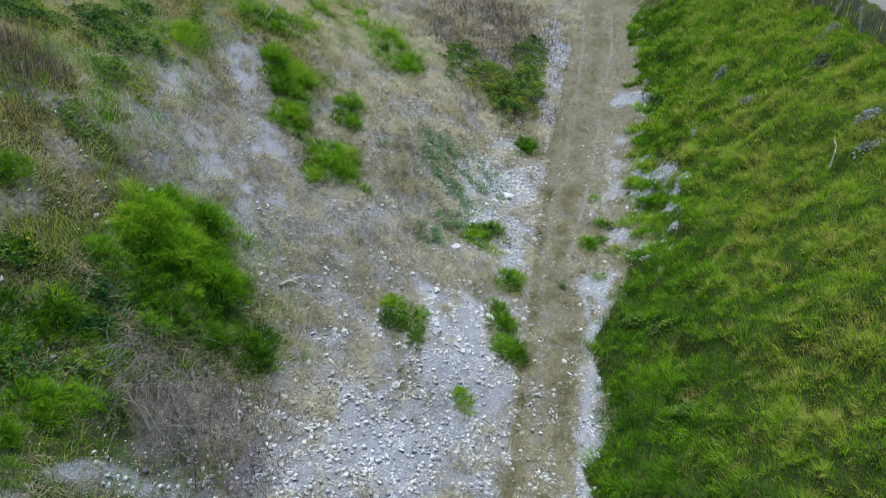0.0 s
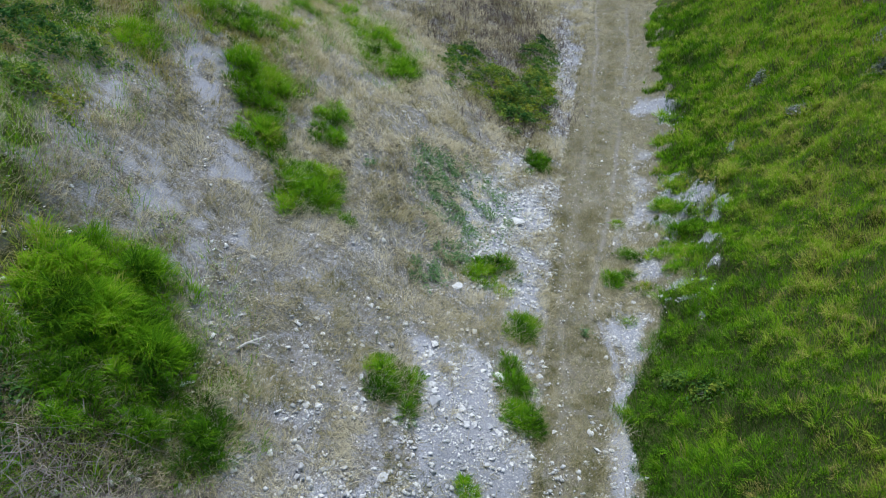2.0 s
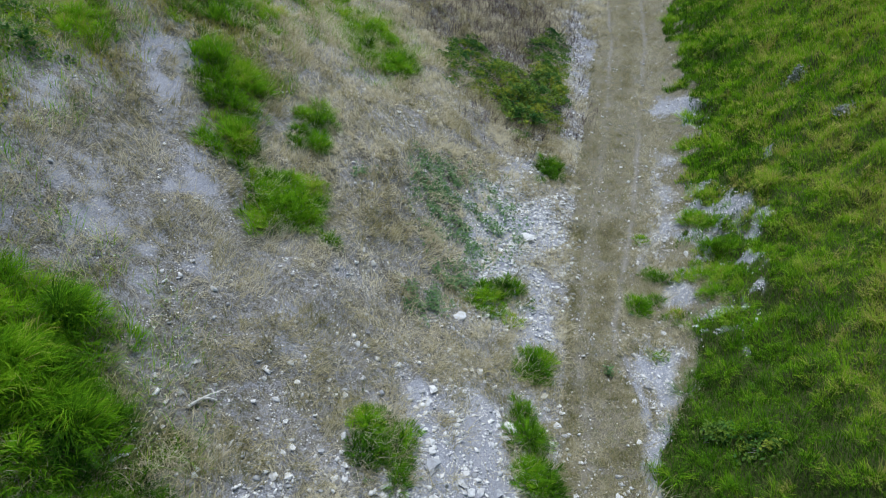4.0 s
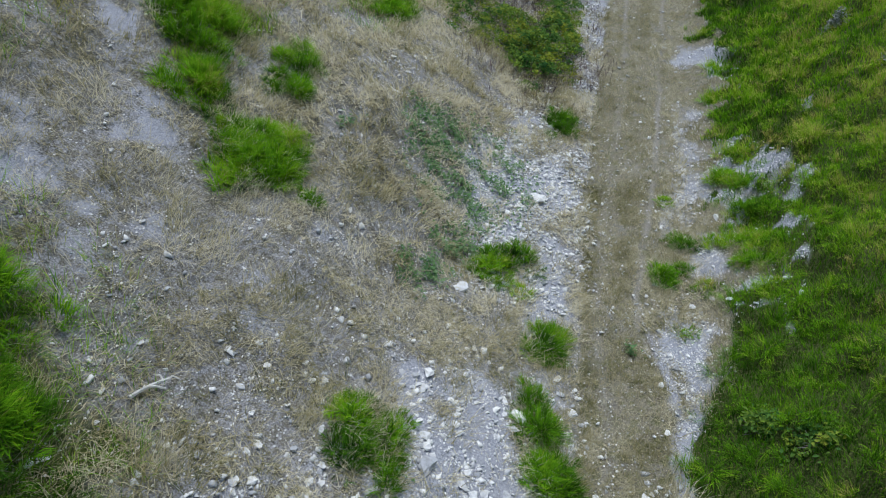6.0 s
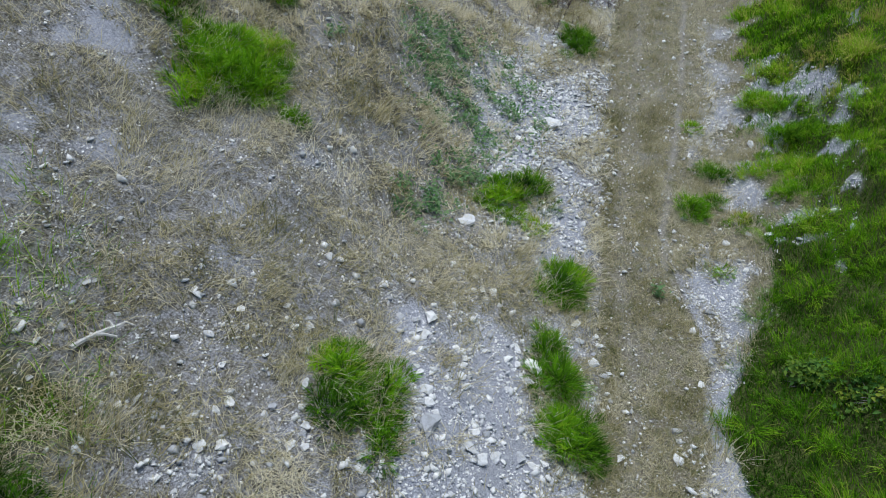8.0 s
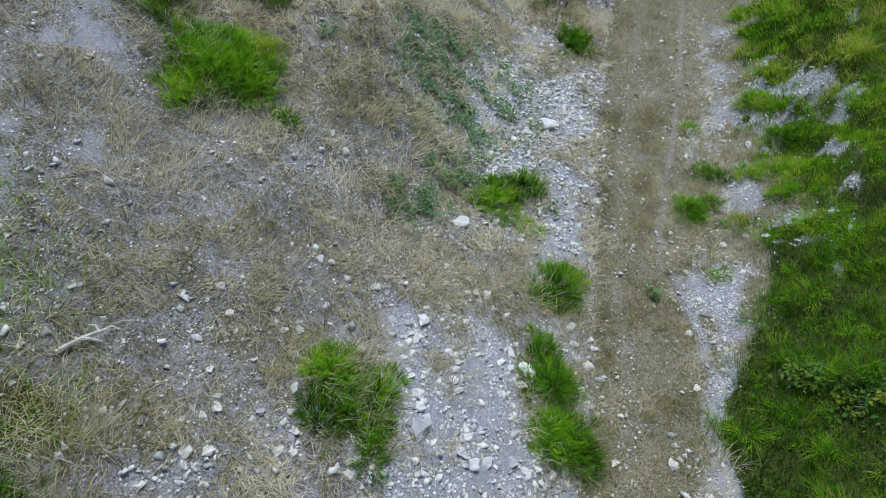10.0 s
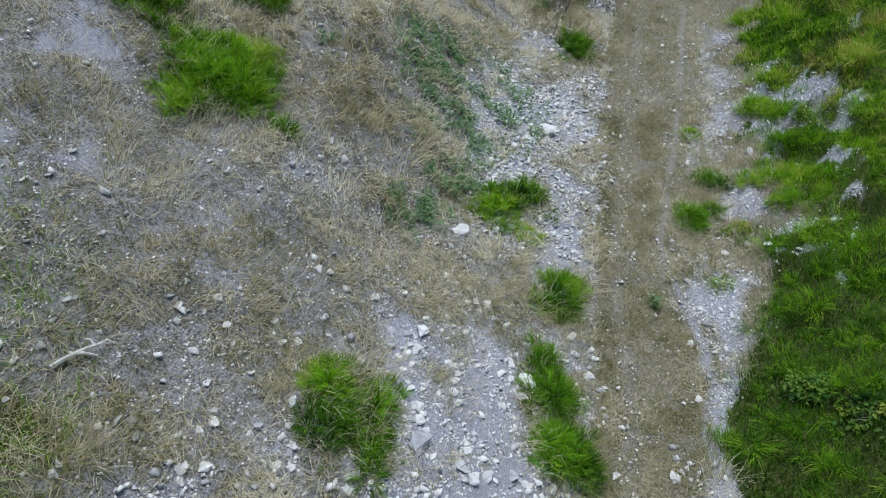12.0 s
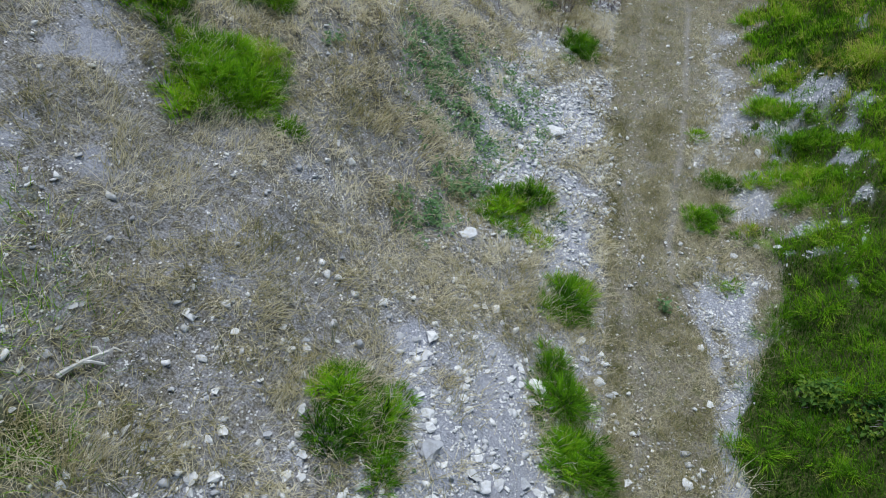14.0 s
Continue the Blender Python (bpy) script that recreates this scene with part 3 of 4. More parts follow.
# ---- tussocks: x, y, half width, half length, turn, height, blades, tone ----
TUSSOCKS = [
    (-3.25, 9.83, 0.66, 1.08, -18, 0.54, 6600, 0.43), (-2.22, 9.48, 0.14, 0.27, 5, 0.3, 500, 0.4), (-0.42, 5.62, 0.34, 0.36, -10, 0.36, 1500, 0.17), (0.06, 5.5, 0.36, 0.34, 10, 0.34, 1400, 0.2), (-0.35, 5.02, 0.36, 0.42, 0, 0.34, 1600, 0.12), (0.14, 4.86, 0.3, 0.4, 0, 0.34, 1300, 0.24), (2.4, 9.22, 0.34, 0.6, -11, 0.34, 3200, 0.26),
    (2.66, 6.1, 0.44, 0.5, -37, 0.42, 3000, 0.13), (2.36, 7.05, 0.3, 0.42, -6, 0.42, 1500, 0.22), (2.2, 7.6, 0.2, 0.36, 14, 0.32, 700, 0.3), (1.08, 11.0, 0.4, 0.62, -22, 0.38, 1700, 0.36), (1.58, 11.4, 0.36, 0.52, -10, 0.38, 1500, 0.26), (1.78, 10.36, 0.15, 0.26, -13, 0.2, 350, 0.55),
    (1.75, 3.5, 0.2, 0.25, 0, 0.25, 700, 0.55), (2.19, 18.09, 0.36, 0.85, -8, 0.42, 2000, 0.12),
]
TUSSOCKS_FAR = [
    (-4.72, 10.75, 0.62, 0.75, -21, 0.55, 3400, 0.36), (-3.55, 12.7, 0.42, 1.05, 8, 0.55, 3000, 0.36), (-5.1, 12.36, 0.85, 1.3, -4, 0.65, 4400, 0.38), (-5.86, 12.8, 0.56, 0.97, 0, 0.6, 1700, 0.38),
    (-6.62, 15.13, 0.8, 2.15, 3, 0.6, 3200, 0.38), (-7.38, 14.55, 0.55, 1.33, 5, 0.6, 1400, 0.4), (-6.39, 18.12, 0.71, 3.14, 11, 0.5, 1400, 0.48), (-4.24, 21.28, 0.8, 2.4, 6, 0.6, 3400, 0.34),
    (-3.0, 19.6, 0.55, 1.5, 4, 0.6, 2800, 0.3), (-5.85, 22.69, 0.63, 2.07, 6, 0.5, 1000, 0.4), (-7.93, 11.18, 0.61, 0.94, 7, 0.55, 1700, 0.45), (-6.75, 21.5, 0.59, 2.22, 4, 0.5, 900, 0.42),
]
# First seven rows: tone paints the light, bright at the far top, dark below.
LONG_GRASS = [
    (-4.6, 4.3, 0.5, 0.6, -20, 0.8, 2600, 0.45),
    (-5.35, 3.5, 0.7, 1.1, -21, 0.85, 6000, 0.48), (-4.7, 2.9, 0.85, 1.2, -27, 0.9, 6600, 0.25), (-3.85, 2.65, 0.75, 0.95, -18, 0.8, 5000, 0.24), (-4.5, 1.5, 0.7, 0.8, -25, 0.6, 3400, 0.1),
    (-2.85, 1.95, 0.5, 0.75, -8, 0.5, 2600, 0.24), (-3.4, 1.6, 0.6, 0.6, 0, 0.5, 2400, 0.2), (-5.55, 1.6, 0.5, 0.6, 5, 0.5, 1900, 0.2), (-5.42, -0.04, 0.5, 0.6, 5, 0.5, 2400, 0.24), (-5.85, -0.63, 0.5, 0.6, 11, 0.45, 2200, 0.28),
    (-7.32, 1.99, 0.35, 0.5, -1, 0.45, 1500, 0.32), (-5.03, -1.76, 0.45, 0.55, -35, 0.45, 2200, 0.3), (-4.37, -1.1, 0.35, 0.5, -30, 0.4, 1400, 0.32), (-5.02, -2.79, 0.28, 0.4, 23, 0.45, 1300, 0.32),
    (-4.55, -0.35, 0.4, 0.4, 0, 0.35, 1200, 0.3), (-6.4, 0.6, 0.4, 0.5, 0, 0.45, 1300, 0.3),
]
TUSSOCKS_BANK = [
    (4.92, 12.2, 0.32, 0.65, -9, 0.35, 1000, 0.38), (5.72, 11.74, 0.19, 0.23, 3, 0.25, 400, 0.42), (6.37, 13.33, 0.37, 0.97, 62, 0.35, 1500, 0.4), (6.67, 12.25, 0.24, 0.46, 52, 0.3, 900, 0.4),
    (5.28, 13.26, 0.29, 0.4, -14, 0.3, 700, 0.42), (6.39, 15.85, 0.29, 0.46, 43, 0.35, 1000, 0.4), (6.91, 15.37, 0.23, 0.42, 18, 0.35, 800, 0.4), (6.82, 14.37, 0.31, 0.68, 46, 0.35, 1100, 0.4),
    (5.17, 10.39, 0.15, 0.24, -11, 0.2, 300, 0.45), (4.96, 15.0, 0.14, 0.23, -14, 0.2, 200, 0.5),
]


def build_tussock(row, seed, label, group, fall=0.22, curl=(0.5, 1.9), width=(0.009, 0.017), reach=(0.2, 0.4), dome=0.35):
    px, py, rx, ry, turn, tall, count, tone = row
    rng = np.random.default_rng(seed)
    per = 126
    n = max(3, int(1.15 * count) // per)
    a, r = rng.uniform(0, 2 * np.pi, n), np.sqrt(rng.uniform(0, 1, n))
    rag = 0.58 + 0.8 * value_noise(2 * np.cos(a) + seed, 2 * np.sin(a), 0.7, seed)
    ca, sa = math.cos(radians(turn)), math.sin(radians(turn))
    lx, ly = rx * r * rag * np.cos(a), ry * r * rag * np.sin(a)
    cx, cy = px + ca * lx - sa * ly, py + sa * lx + ca * ly
    shade = tone + 0.03 + 0.9 * (fbm(cx, cy, 0.6, seed) - 0.5) + rng.normal(0, 0.1, n)
    base = np.array([px, py, float(height(px, py))])
    arrays = clump_arrays(cx, cy, rng.uniform(*reach, n), per, shade, tall * (1 - 0.9 * dome) * (1.1 - 0.35 * r) * (0.6 + 0.8 * fbm(cx, cy, 0.4, seed + 7)) * rng.uniform(0.75, 1.25, n), rng, fall, width, base, curl=curl, lift=dome * tall * np.clip(1 - r**2, 0, 1) * rng.uniform(0.6, 1.2, n))
    ob = tagged(new("grass_tussock"), label, "grass tussock", group)
    ob.location = base
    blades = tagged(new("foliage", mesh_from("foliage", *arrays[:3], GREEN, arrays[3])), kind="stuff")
    k = count // 4
    a, r = rng.uniform(0, 2 * np.pi, k), np.sqrt(rng.uniform(0.1, 1.25, k))
    lx, ly = rx * r * np.cos(a), ry * r * np.sin(a)
    x, y = px + ca * lx - sa * ly, py + sa * lx + ca * ly
    dry = blade_arrays(on_ground(x, y, -0.01) - base, a + radians(turn) + rng.normal(0, 0.7, k), rng.uniform(0.5, 1.3, k), rng.uniform(0, 0.8, k), rng.uniform(0.14, 0.42, k), rng.uniform(0.005, 0.009, k), np.clip(rng.normal(0.5, 0.2, k), 0, 1), rng, 2)
    thatch = tagged(new("dry_thatch", mesh_from("dry_thatch", *dry[:3], STRAW, dry[3])), "withered straw-coloured blades round the base", kind="stuff")
    blades.parent = thatch.parent = ob
    return ob


for i, row in enumerate(TUSSOCKS):
    build_tussock(row, 200 + i, "bright green grass tussock on stony chalk ground" if row[7] < 0.43 else "olive-green grass tussock on stony chalk ground", "tussocks by the track")
for i, row in enumerate(TUSSOCKS_FAR):
    build_tussock(row, 230 + i, "tall green grass tussock on the dry slope", "tussocks on the slope")
for i, row in enumerate(TUSSOCKS_BANK):
    build_tussock(row, 260 + i, "small green tussock at the foot of the bank", "tussocks below the bank")
for i, row in enumerate(LONG_GRASS):
    build_tussock(row, 290 + i, "tall lush mound of long green grass on the slope", "mounds of long grass", 0.3, (0.5, 2.1), (0.009, 0.017), (0.22, 0.42), 0.55)


# ---- rough weeds high on the slope ----
def build_rough_weeds():
    rng = np.random.default_rng(21)
    def weight(x, y):
        lush = patches(LUSH, x, y)
        high = smooth(-6.2, -7.6, x + 0.1 * np.maximum(0, y - 9)) * (0.35 + 0.65 * smooth(0.4, 0.6, fbm(x, y, 1.1, 71)))
        return np.maximum(0.85 * lush, high) * (1 - 0.8 * patches(PALE, x, y))
    cx, cy = scatter(rng, 15000, (-13, -4, -1.5, 30), weight)
    c, per = len(cx), 13
    i = np.repeat(np.arange(c), per)
    n = len(i)
    a, r = rng.uniform(0, 2 * np.pi, n), 0.2 * np.sqrt(rng.uniform(0, 1, n))
    x, y = cx[i] + r * np.cos(a), cy[i] + r * np.sin(a)
    dry = smooth(0.4, 0.58, fbm(cx, cy, 1.1, 73)) * smooth(-5.0, -6.5, cx)
    tone = 0.22 + 0.7 * fbm(cx, cy, 0.8, 74) + 0.55 * dry + 0.25 * (fbm(cx, cy, 0.3, 72) - 0.5) - 0.14 * smooth(-1.5, -2.5, cx) * smooth(3.5, 2.0, cy)
    tint = np.clip(tone[i] + rng.normal(0, 0.13, n), 0, 1)
    arrays = blade_arrays(on_ground(x, y, -0.02), a + rng.normal(0, 0.8, n), rng.uniform(0.1, 0.7, n), rng.uniform(0.4, 1.4, n), rng.uniform(0.2, 0.5, n), rng.uniform(0.008, 0.015, n), tint, rng, 2)
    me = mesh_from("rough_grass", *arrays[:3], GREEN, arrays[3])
    tagged(new("rough_grass", me), "rough mixed green and straw grass high on the slope", "grass", kind="stuff")


build_rough_weeds()


# ---- leaves, twigs ----
def leaf_arrays(centre, size, rng, tint, flat=0.6):
    """Small pointed leaves, each folded along its rib."""
    n = len(centre)
    d = rng.normal(0, 1, (n, 3)) * np.array([1, 1, 0.45])
    d /= np.linalg.norm(d, axis=1)[:, None]
    up = rng.normal(0, 1, (n, 3)) * (1 - flat) + np.array([0, 0, 1.0])
    w = np.cross(d, up)
    w /= np.linalg.norm(w, axis=1)[:, None] + 1e-9
    fold = np.cross(w, d) * (0.15 * size)[:, None]
    d, w = d * size[:, None], w * (0.36 * size)[:, None]
    verts = np.stack([centre - d * 0.5, centre - w * 0.8 - d * 0.12 + fold, centre + d * 0.55, centre + w * 0.8 - d * 0.12 + fold], 1).reshape(-1, 3)
    base = 4 * np.arange(n)[:, None]
    loops = (np.array([0, 1, 2, 0, 2, 3])[None] + base).ravel()
    return verts, loops, 3 * np.arange(2 * n), np.repeat(tint, 4)


def build_herbs():
    rng = np.random.default_rng(31)
    x, y = scatter(rng, 190000, (-3, 4, 5, 20), lambda x, y: patches([(a, b, 1.5 * c, 1.2 * d, e, f) for a, b, c, d, e, f in HERBS], x, y, 0.35) * (0.05 + 0.95 * smooth(0.42, 0.62, fbm(x, y, 0.35, 81))))
    n = len(x)
    p = on_ground(x, y) + np.stack([0 * x, 0 * x, rng.uniform(0.02, 0.2, n)], 1)
    arrays = leaf_arrays(p, rng.uniform(0.04, 0.1, n), rng, np.clip(0.58 + 0.4 * fbm(x, y, 0.5, 82) + rng.normal(0, 0.12, n), 0, 1))
    tagged(new("low_herbs", mesh_from("low_herbs", *arrays[:3], HERB, arrays[3])), "low bluish-green herbs creeping over chalk rubble", "herb", kind="stuff")


build_herbs()


def arch(rng, start, heading, length, rise, sag, wander=0.12, steps=6):
    """A wandering branch line that rises and then sags to the ground."""
    out, p, a = [], Vector(start), heading
    for k in range(steps + 1):
        out.append(p.copy())
        a += rng.normal(0, wander)
        step = length / steps
        p = p + Vector((math.cos(a) * step, math.sin(a) * step, step * (rise - sag * k / steps)))
        p.z = max(p.z, float(height(p.x, p.y)) + 0.01)
    return out


def build_bramble(px, py, rx, ry, tall, leaves, tone, seed, label, name="bramble_shrub", group="shrubs by the track", mat=None):
    rng = np.random.default_rng(seed)
    base = Vector((px, py, float(height(px, py))))
    root = tagged(new(name), label, "shrub" if name == "bramble_shrub" else "weed", group)
    root.location = base
    for k in range(14):
        bm = bmesh.new()
        a, r = rng.uniform(0, 6.3), rng.uniform(0, 0.6)
        s = Vector((px + rx * r * math.cos(a), py + ry * r * math.sin(a), 0))
        s.z = float(height(s.x, s.y))
        line = arch(rng, s, a, rng.uniform(0.5, 0.9) * rx, 1.6 * tall, 2.2 * tall)
        tube(bm, [q - base for q in line], [0.007 * (1 - 0.7 * i / 6) for i in range(7)], 4)
        part("stem", bm, TWIG, root, "thin arching brown stem")
    sprays = max(8, leaves // 45)
    a, r = rng.uniform(0, 6.3, sprays), np.sqrt(rng.uniform(0, 1, sprays))
    r = r * (0.55 + 0.85 * value_noise(3 * np.cos(a) + seed, 3 * np.sin(a), 0.8, seed))
    sx, sy = px + rx * r * np.cos(a), py + ry * r * np.sin(a)
    lift = tall * np.clip(1 - 0.8 * r**2, 0.08, 1) * (0.15 + 1.5 * fbm(sx, sy, 0.8, seed) ** 1.4) * rng.uniform(0.6, 1.25, sprays)
    shade = tone + 0.9 * (fbm(sx, sy, 0.9, seed + 5) - 0.5) + rng.normal(0, 0.18, sprays)
    i = np.repeat(np.arange(sprays), 45)
    n = len(i)
    out, turn = np.abs(rng.normal(0, 0.16, n)), rng.uniform(0, 6.3, n)
    x, y = sx[i] + out * np.cos(turn), sy[i] + out * np.sin(turn)
    p = on_ground(x, y) + np.stack([0 * x, 0 * x, 0.03 + lift[i] * rng.uniform(0.7, 1.05, n) * np.clip(1.1 - 1.6 * out, 0.1, 1)], 1)
    tint = np.clip(shade[i] + rng.normal(0, 0.1, n), 0, 1)
    arrays = leaf_arrays(p - np.array(base), rng.uniform(0.05, 0.12, n), rng, tint, 0.35)
    crown = new("foliage", mesh_from("foliage", *arrays[:3], mat or LEAF, arrays[3]))
    crown.parent = root
    return root


build_bramble(0.2, 23.0, 1.3, 2.2, 0.8, 6500, 0.66, 301, "yellow-green bramble shrub at the edge of the rubble")
build_bramble(1.1, 21.6, 1.0, 1.7, 0.8, 5500, 0.52, 306, "mid-green bramble shrub at the edge of the rubble")
build_bramble(1.75, 23.6, 0.75, 2.4, 0.8, 5200, 0.56, 302, "dark green bramble shrub beside the chalk rubble")
build_bramble(1.6, 27.6, 0.8, 2.8, 0.7, 5200, 0.52, 303, "green bramble shrub beside the chalk rubble")
build_bramble(-1.4, 23.8, 0.9, 2.6, 0.6, 4200, 0.5, 304, "olive bramble shrub below brown scrub")
WEEDS_HIGH = [(-8.9, 8.6, 0.9, 1.1, 0.6, 1900, 0.4), (-7.8, 6.9, 0.6, 0.7, 0.5, 900, 0.6), (-10.2, 7.5, 0.8, 1.2, 0.6, 1500, 0.35), (-7.5, 4.4, 0.5, 0.6, 0.35, 350, 0.6), (-9.0, 10.8, 0.6, 0.8, 0.5, 900, 0.45), (-6.4, 0.3, 0.5, 0.6, 0.4, 600, 0.4),
    (-5.3, 0.9, 0.5, 0.5, 0.45, 700, 0.3), (-4.95, 0.15, 0.4, 0.45, 0.4, 560, 0.35), (-5.5, -1.3, 0.45, 0.45, 0.4, 560, 0.38), (-4.7, -0.75, 0.35, 0.35, 0.35, 420, 0.4), (-9.6, 9.6, 0.7, 0.9, 0.55, 1000, 0.3), (-8.1, 9.6, 0.5, 0.7, 0.5, 600, 0.4)]
WEEDS_BANK = [(6.1, 7.75, 0.22, 0.25, 0.36, 180, 0.5), (6.75, 7.1, 0.25, 0.3, 0.36, 180, 0.5), (6.9, 3.6, 0.3, 0.3, 0.4, 180, 0.5)]
for i, row in enumerate(WEEDS_HIGH):
    build_bramble(*row, 305 + i, "leafy green weeds high on the dry slope", "weed_clump", "weeds on the slope")
for i, row in enumerate(WEEDS_BANK):
    build_bramble(*row, 320 + i, "broad-leaved green weed among long bank grass", "weed_clump", "weeds on the bank")


for i, (px, py, size) in enumerate([(12.94, 19.88, 0.34), (12.31, 18.0, 0.3), (9.78, 21.92, 0.22), (10.26, 18.17, 0.24), (12.34, 12.63, 0.22), (12.08, 11.25, 0.2)]):
    build_bramble(px, py, 0.7 * size, 0.7 * size, 0.25, int(350 * size), 0.7, 340 + i, "pale lilac-grey flowering weed standing in bank grass", "weed_clump", "weeds on the bank", LILAC)


def build_dead_stem():
    base = Vector((11.43, 11.75, float(height(11.43, 11.75))))
    ob = tagged(new("bent_stick"), "bent bleached dead stick standing in bank grass", "stick")
    ob.location = base
    line = [Vector((x, y, float(height(x, y)) + lift)) - base for x, y, lift in ((11.28, 11.27, 0.05), (11.36, 11.5, 0.4), (11.43, 11.75, 0.52), (11.44, 11.95, 0.5), (11.48, 12.2, 0.56))]
    bm = bmesh.new()
    tube(bm, line, [0.022, 0.02, 0.018, 0.015, 0.008], 6)
    part("stalk", bm, BLEACHED, ob)


build_dead_stem()


def build_scrub():
    rng = np.random.default_rng(33)
    def weight(x, y):
        return patches([(-9.0, 5.4, 0.5, 1.6, 29, 1.0), (-0.8, 30.5, 2.6, 5.6, 8, 1.0), (-2.6, 26.5, 1.1, 2.0, 0, 0.7), (1.0, 22.6, 1.7, 3.0, 0, 0.9)], x, y)
    x, y = scatter(rng, 150000, (-10, 3, 4, 44), weight)
    n = len(x)
    arrays = blade_arrays(on_ground(x, y), rng.uniform(0, 6.3, n), rng.uniform(0.1, 1.3, n), rng.uniform(-0.6, 0.9, n), rng.uniform(0.2, 0.55, n), rng.uniform(0.01, 0.02, n), np.clip(0.05 + 0.6 * fbm(x, y, 0.7, 95) + rng.normal(0, 0.15, n), 0, 1), rng, 2)
    tagged(new("brown_scrub", mesh_from("brown_scrub", *arrays[:3], SCRUB, arrays[3])), "brown leafless scrub with thin tangled twigs", "scrub", kind="stuff")


build_scrub()


# ---- dead brushwood ----
def build_brushwood():
    rng = np.random.default_rng(41)
    base = Vector((-3.8, 0.2, float(height(-3.8, 0.2))))
    root = tagged(new("dead_brushwood"), "tangled heap of grey-brown dead branches on the slope", "brushwood")
    root.location = base
    for k in range(190):
        x, y = -4.05 + rng.normal(0, 0.42), 0.15 + rng.normal(0, 0.38)
        if k > 90:
            x, y = -3.4 + rng.normal(0, 0.85), -0.2 + rng.normal(0, 0.6)
        s = Vector((x, y, float(height(x, y)) + rng.uniform(0.15, 0.5)))
        heading = rng.choice([2.7, -0.5, -1.0, -1.5, -2.3]) + rng.normal(0, 0.45)
        line = arch(rng, s, heading, rng.uniform(0.7, 1.7), rng.uniform(0.0, 0.4), 0.9, 0.22)
        thick = rng.uniform(0.006, 0.013) if k % 4 == 0 else rng.uniform(0.003, 0.006)
        bm = bmesh.new()
        tube(bm, [q - base for q in line], [thick * (1 - 0.65 * i / 6) for i in range(7)], 4)
        branch = part("branch", bm, TWIG, root)
        for fork in (2, 3, 4):
            if rng.uniform() < 0.7:
                side = arch(rng, line[fork], heading + rng.choice([-0.8, 0.8]) + rng.normal(0, 0.3), rng.uniform(0.25, 0.6), rng.uniform(0.0, 0.4), 0.7, 0.25, 4)
                bm = bmesh.new()
                tube(bm, [q - base for q in side], [0.6 * thick * (1 - 0.15 * i) for i in range(5)], 4)
                part("twig", bm, TWIG, branch)
    return root


build_brushwood()


def build_dead_stalks():
    rng = np.random.default_rng(43)
    x, y = scatter(rng, 30000, (-9.5, -2.5, -1.4, 7), lambda x, y: patches([(-3.5, 0.2, 1.5, 1.2, -20, 1.0), (-2.6, -0.8, 1.0, 0.8, 0, 0.9), (-4.6, 0.8, 0.8, 0.6, 0, 0.6), (-2.3, 0.6, 0.7, 0.9, 0, 0.5), (-8.6, 5.0, 0.4, 1.4, 29, 1.0)], x, y))
    n = len(x)
    arrays = blade_arrays(on_ground(x, y), rng.uniform(0, 6.3, n), rng.uniform(0.1, 0.9, n), rng.uniform(0, 1.0, n), rng.uniform(0.25, 0.7, n), rng.uniform(0.006, 0.013, n), np.clip(rng.normal(0.5, 0.25, n), 0, 1), rng, 3)
    tagged(new("dead_stalks", mesh_from("dead_stalks", *arrays[:3], SCRUB, arrays[3])), "dry grey-brown stalks round the dead branches", "dry stalks", kind="stuff")


build_dead_stalks()


# ---- a bleached forked stick on the slope ----
def build_stick():
    base = Vector((-2.88, 4.45, float(height(-2.88, 4.45)) + 0.03))
    root = tagged(new("forked_stick"), "bleached forked dead branch lying in dry grass", "stick")
    root.location = base
    def run(points, thick, name):
        line = []
        for x, y, lift in points:
            line.append(Vector((x, y, float(height(x, y)) + 0.07 + lift)) - base)
        bm = bmesh.new()
        tube(bm, line, [thick * (1 - 0.5 * i / len(line)) for i in range(len(line))], 6)
        part(name, bm, BLEACHED, root)
    run([(-3.02, 4.22, 0.0), (-2.96, 4.36, 0.03), (-2.88, 4.5, 0.05), (-2.8, 4.62, 0.06), (-2.74, 4.72, 0.05)], 0.032, "main_branch")
    run([(-2.9, 4.47, 0.05), (-2.82, 4.52, 0.06), (-2.72, 4.58, 0.02)], 0.022, "fork")
    run([(-2.78, 4.66, 0.06), (-2.84, 4.7, 0.08), (-2.9, 4.68, 0.05)], 0.016, "side_twig")
    run([(-2.76, 4.7, 0.05), (-2.7, 4.78, 0.07), (-2.63, 4.79, 0.05)], 0.016, "side_twig")


build_stick()


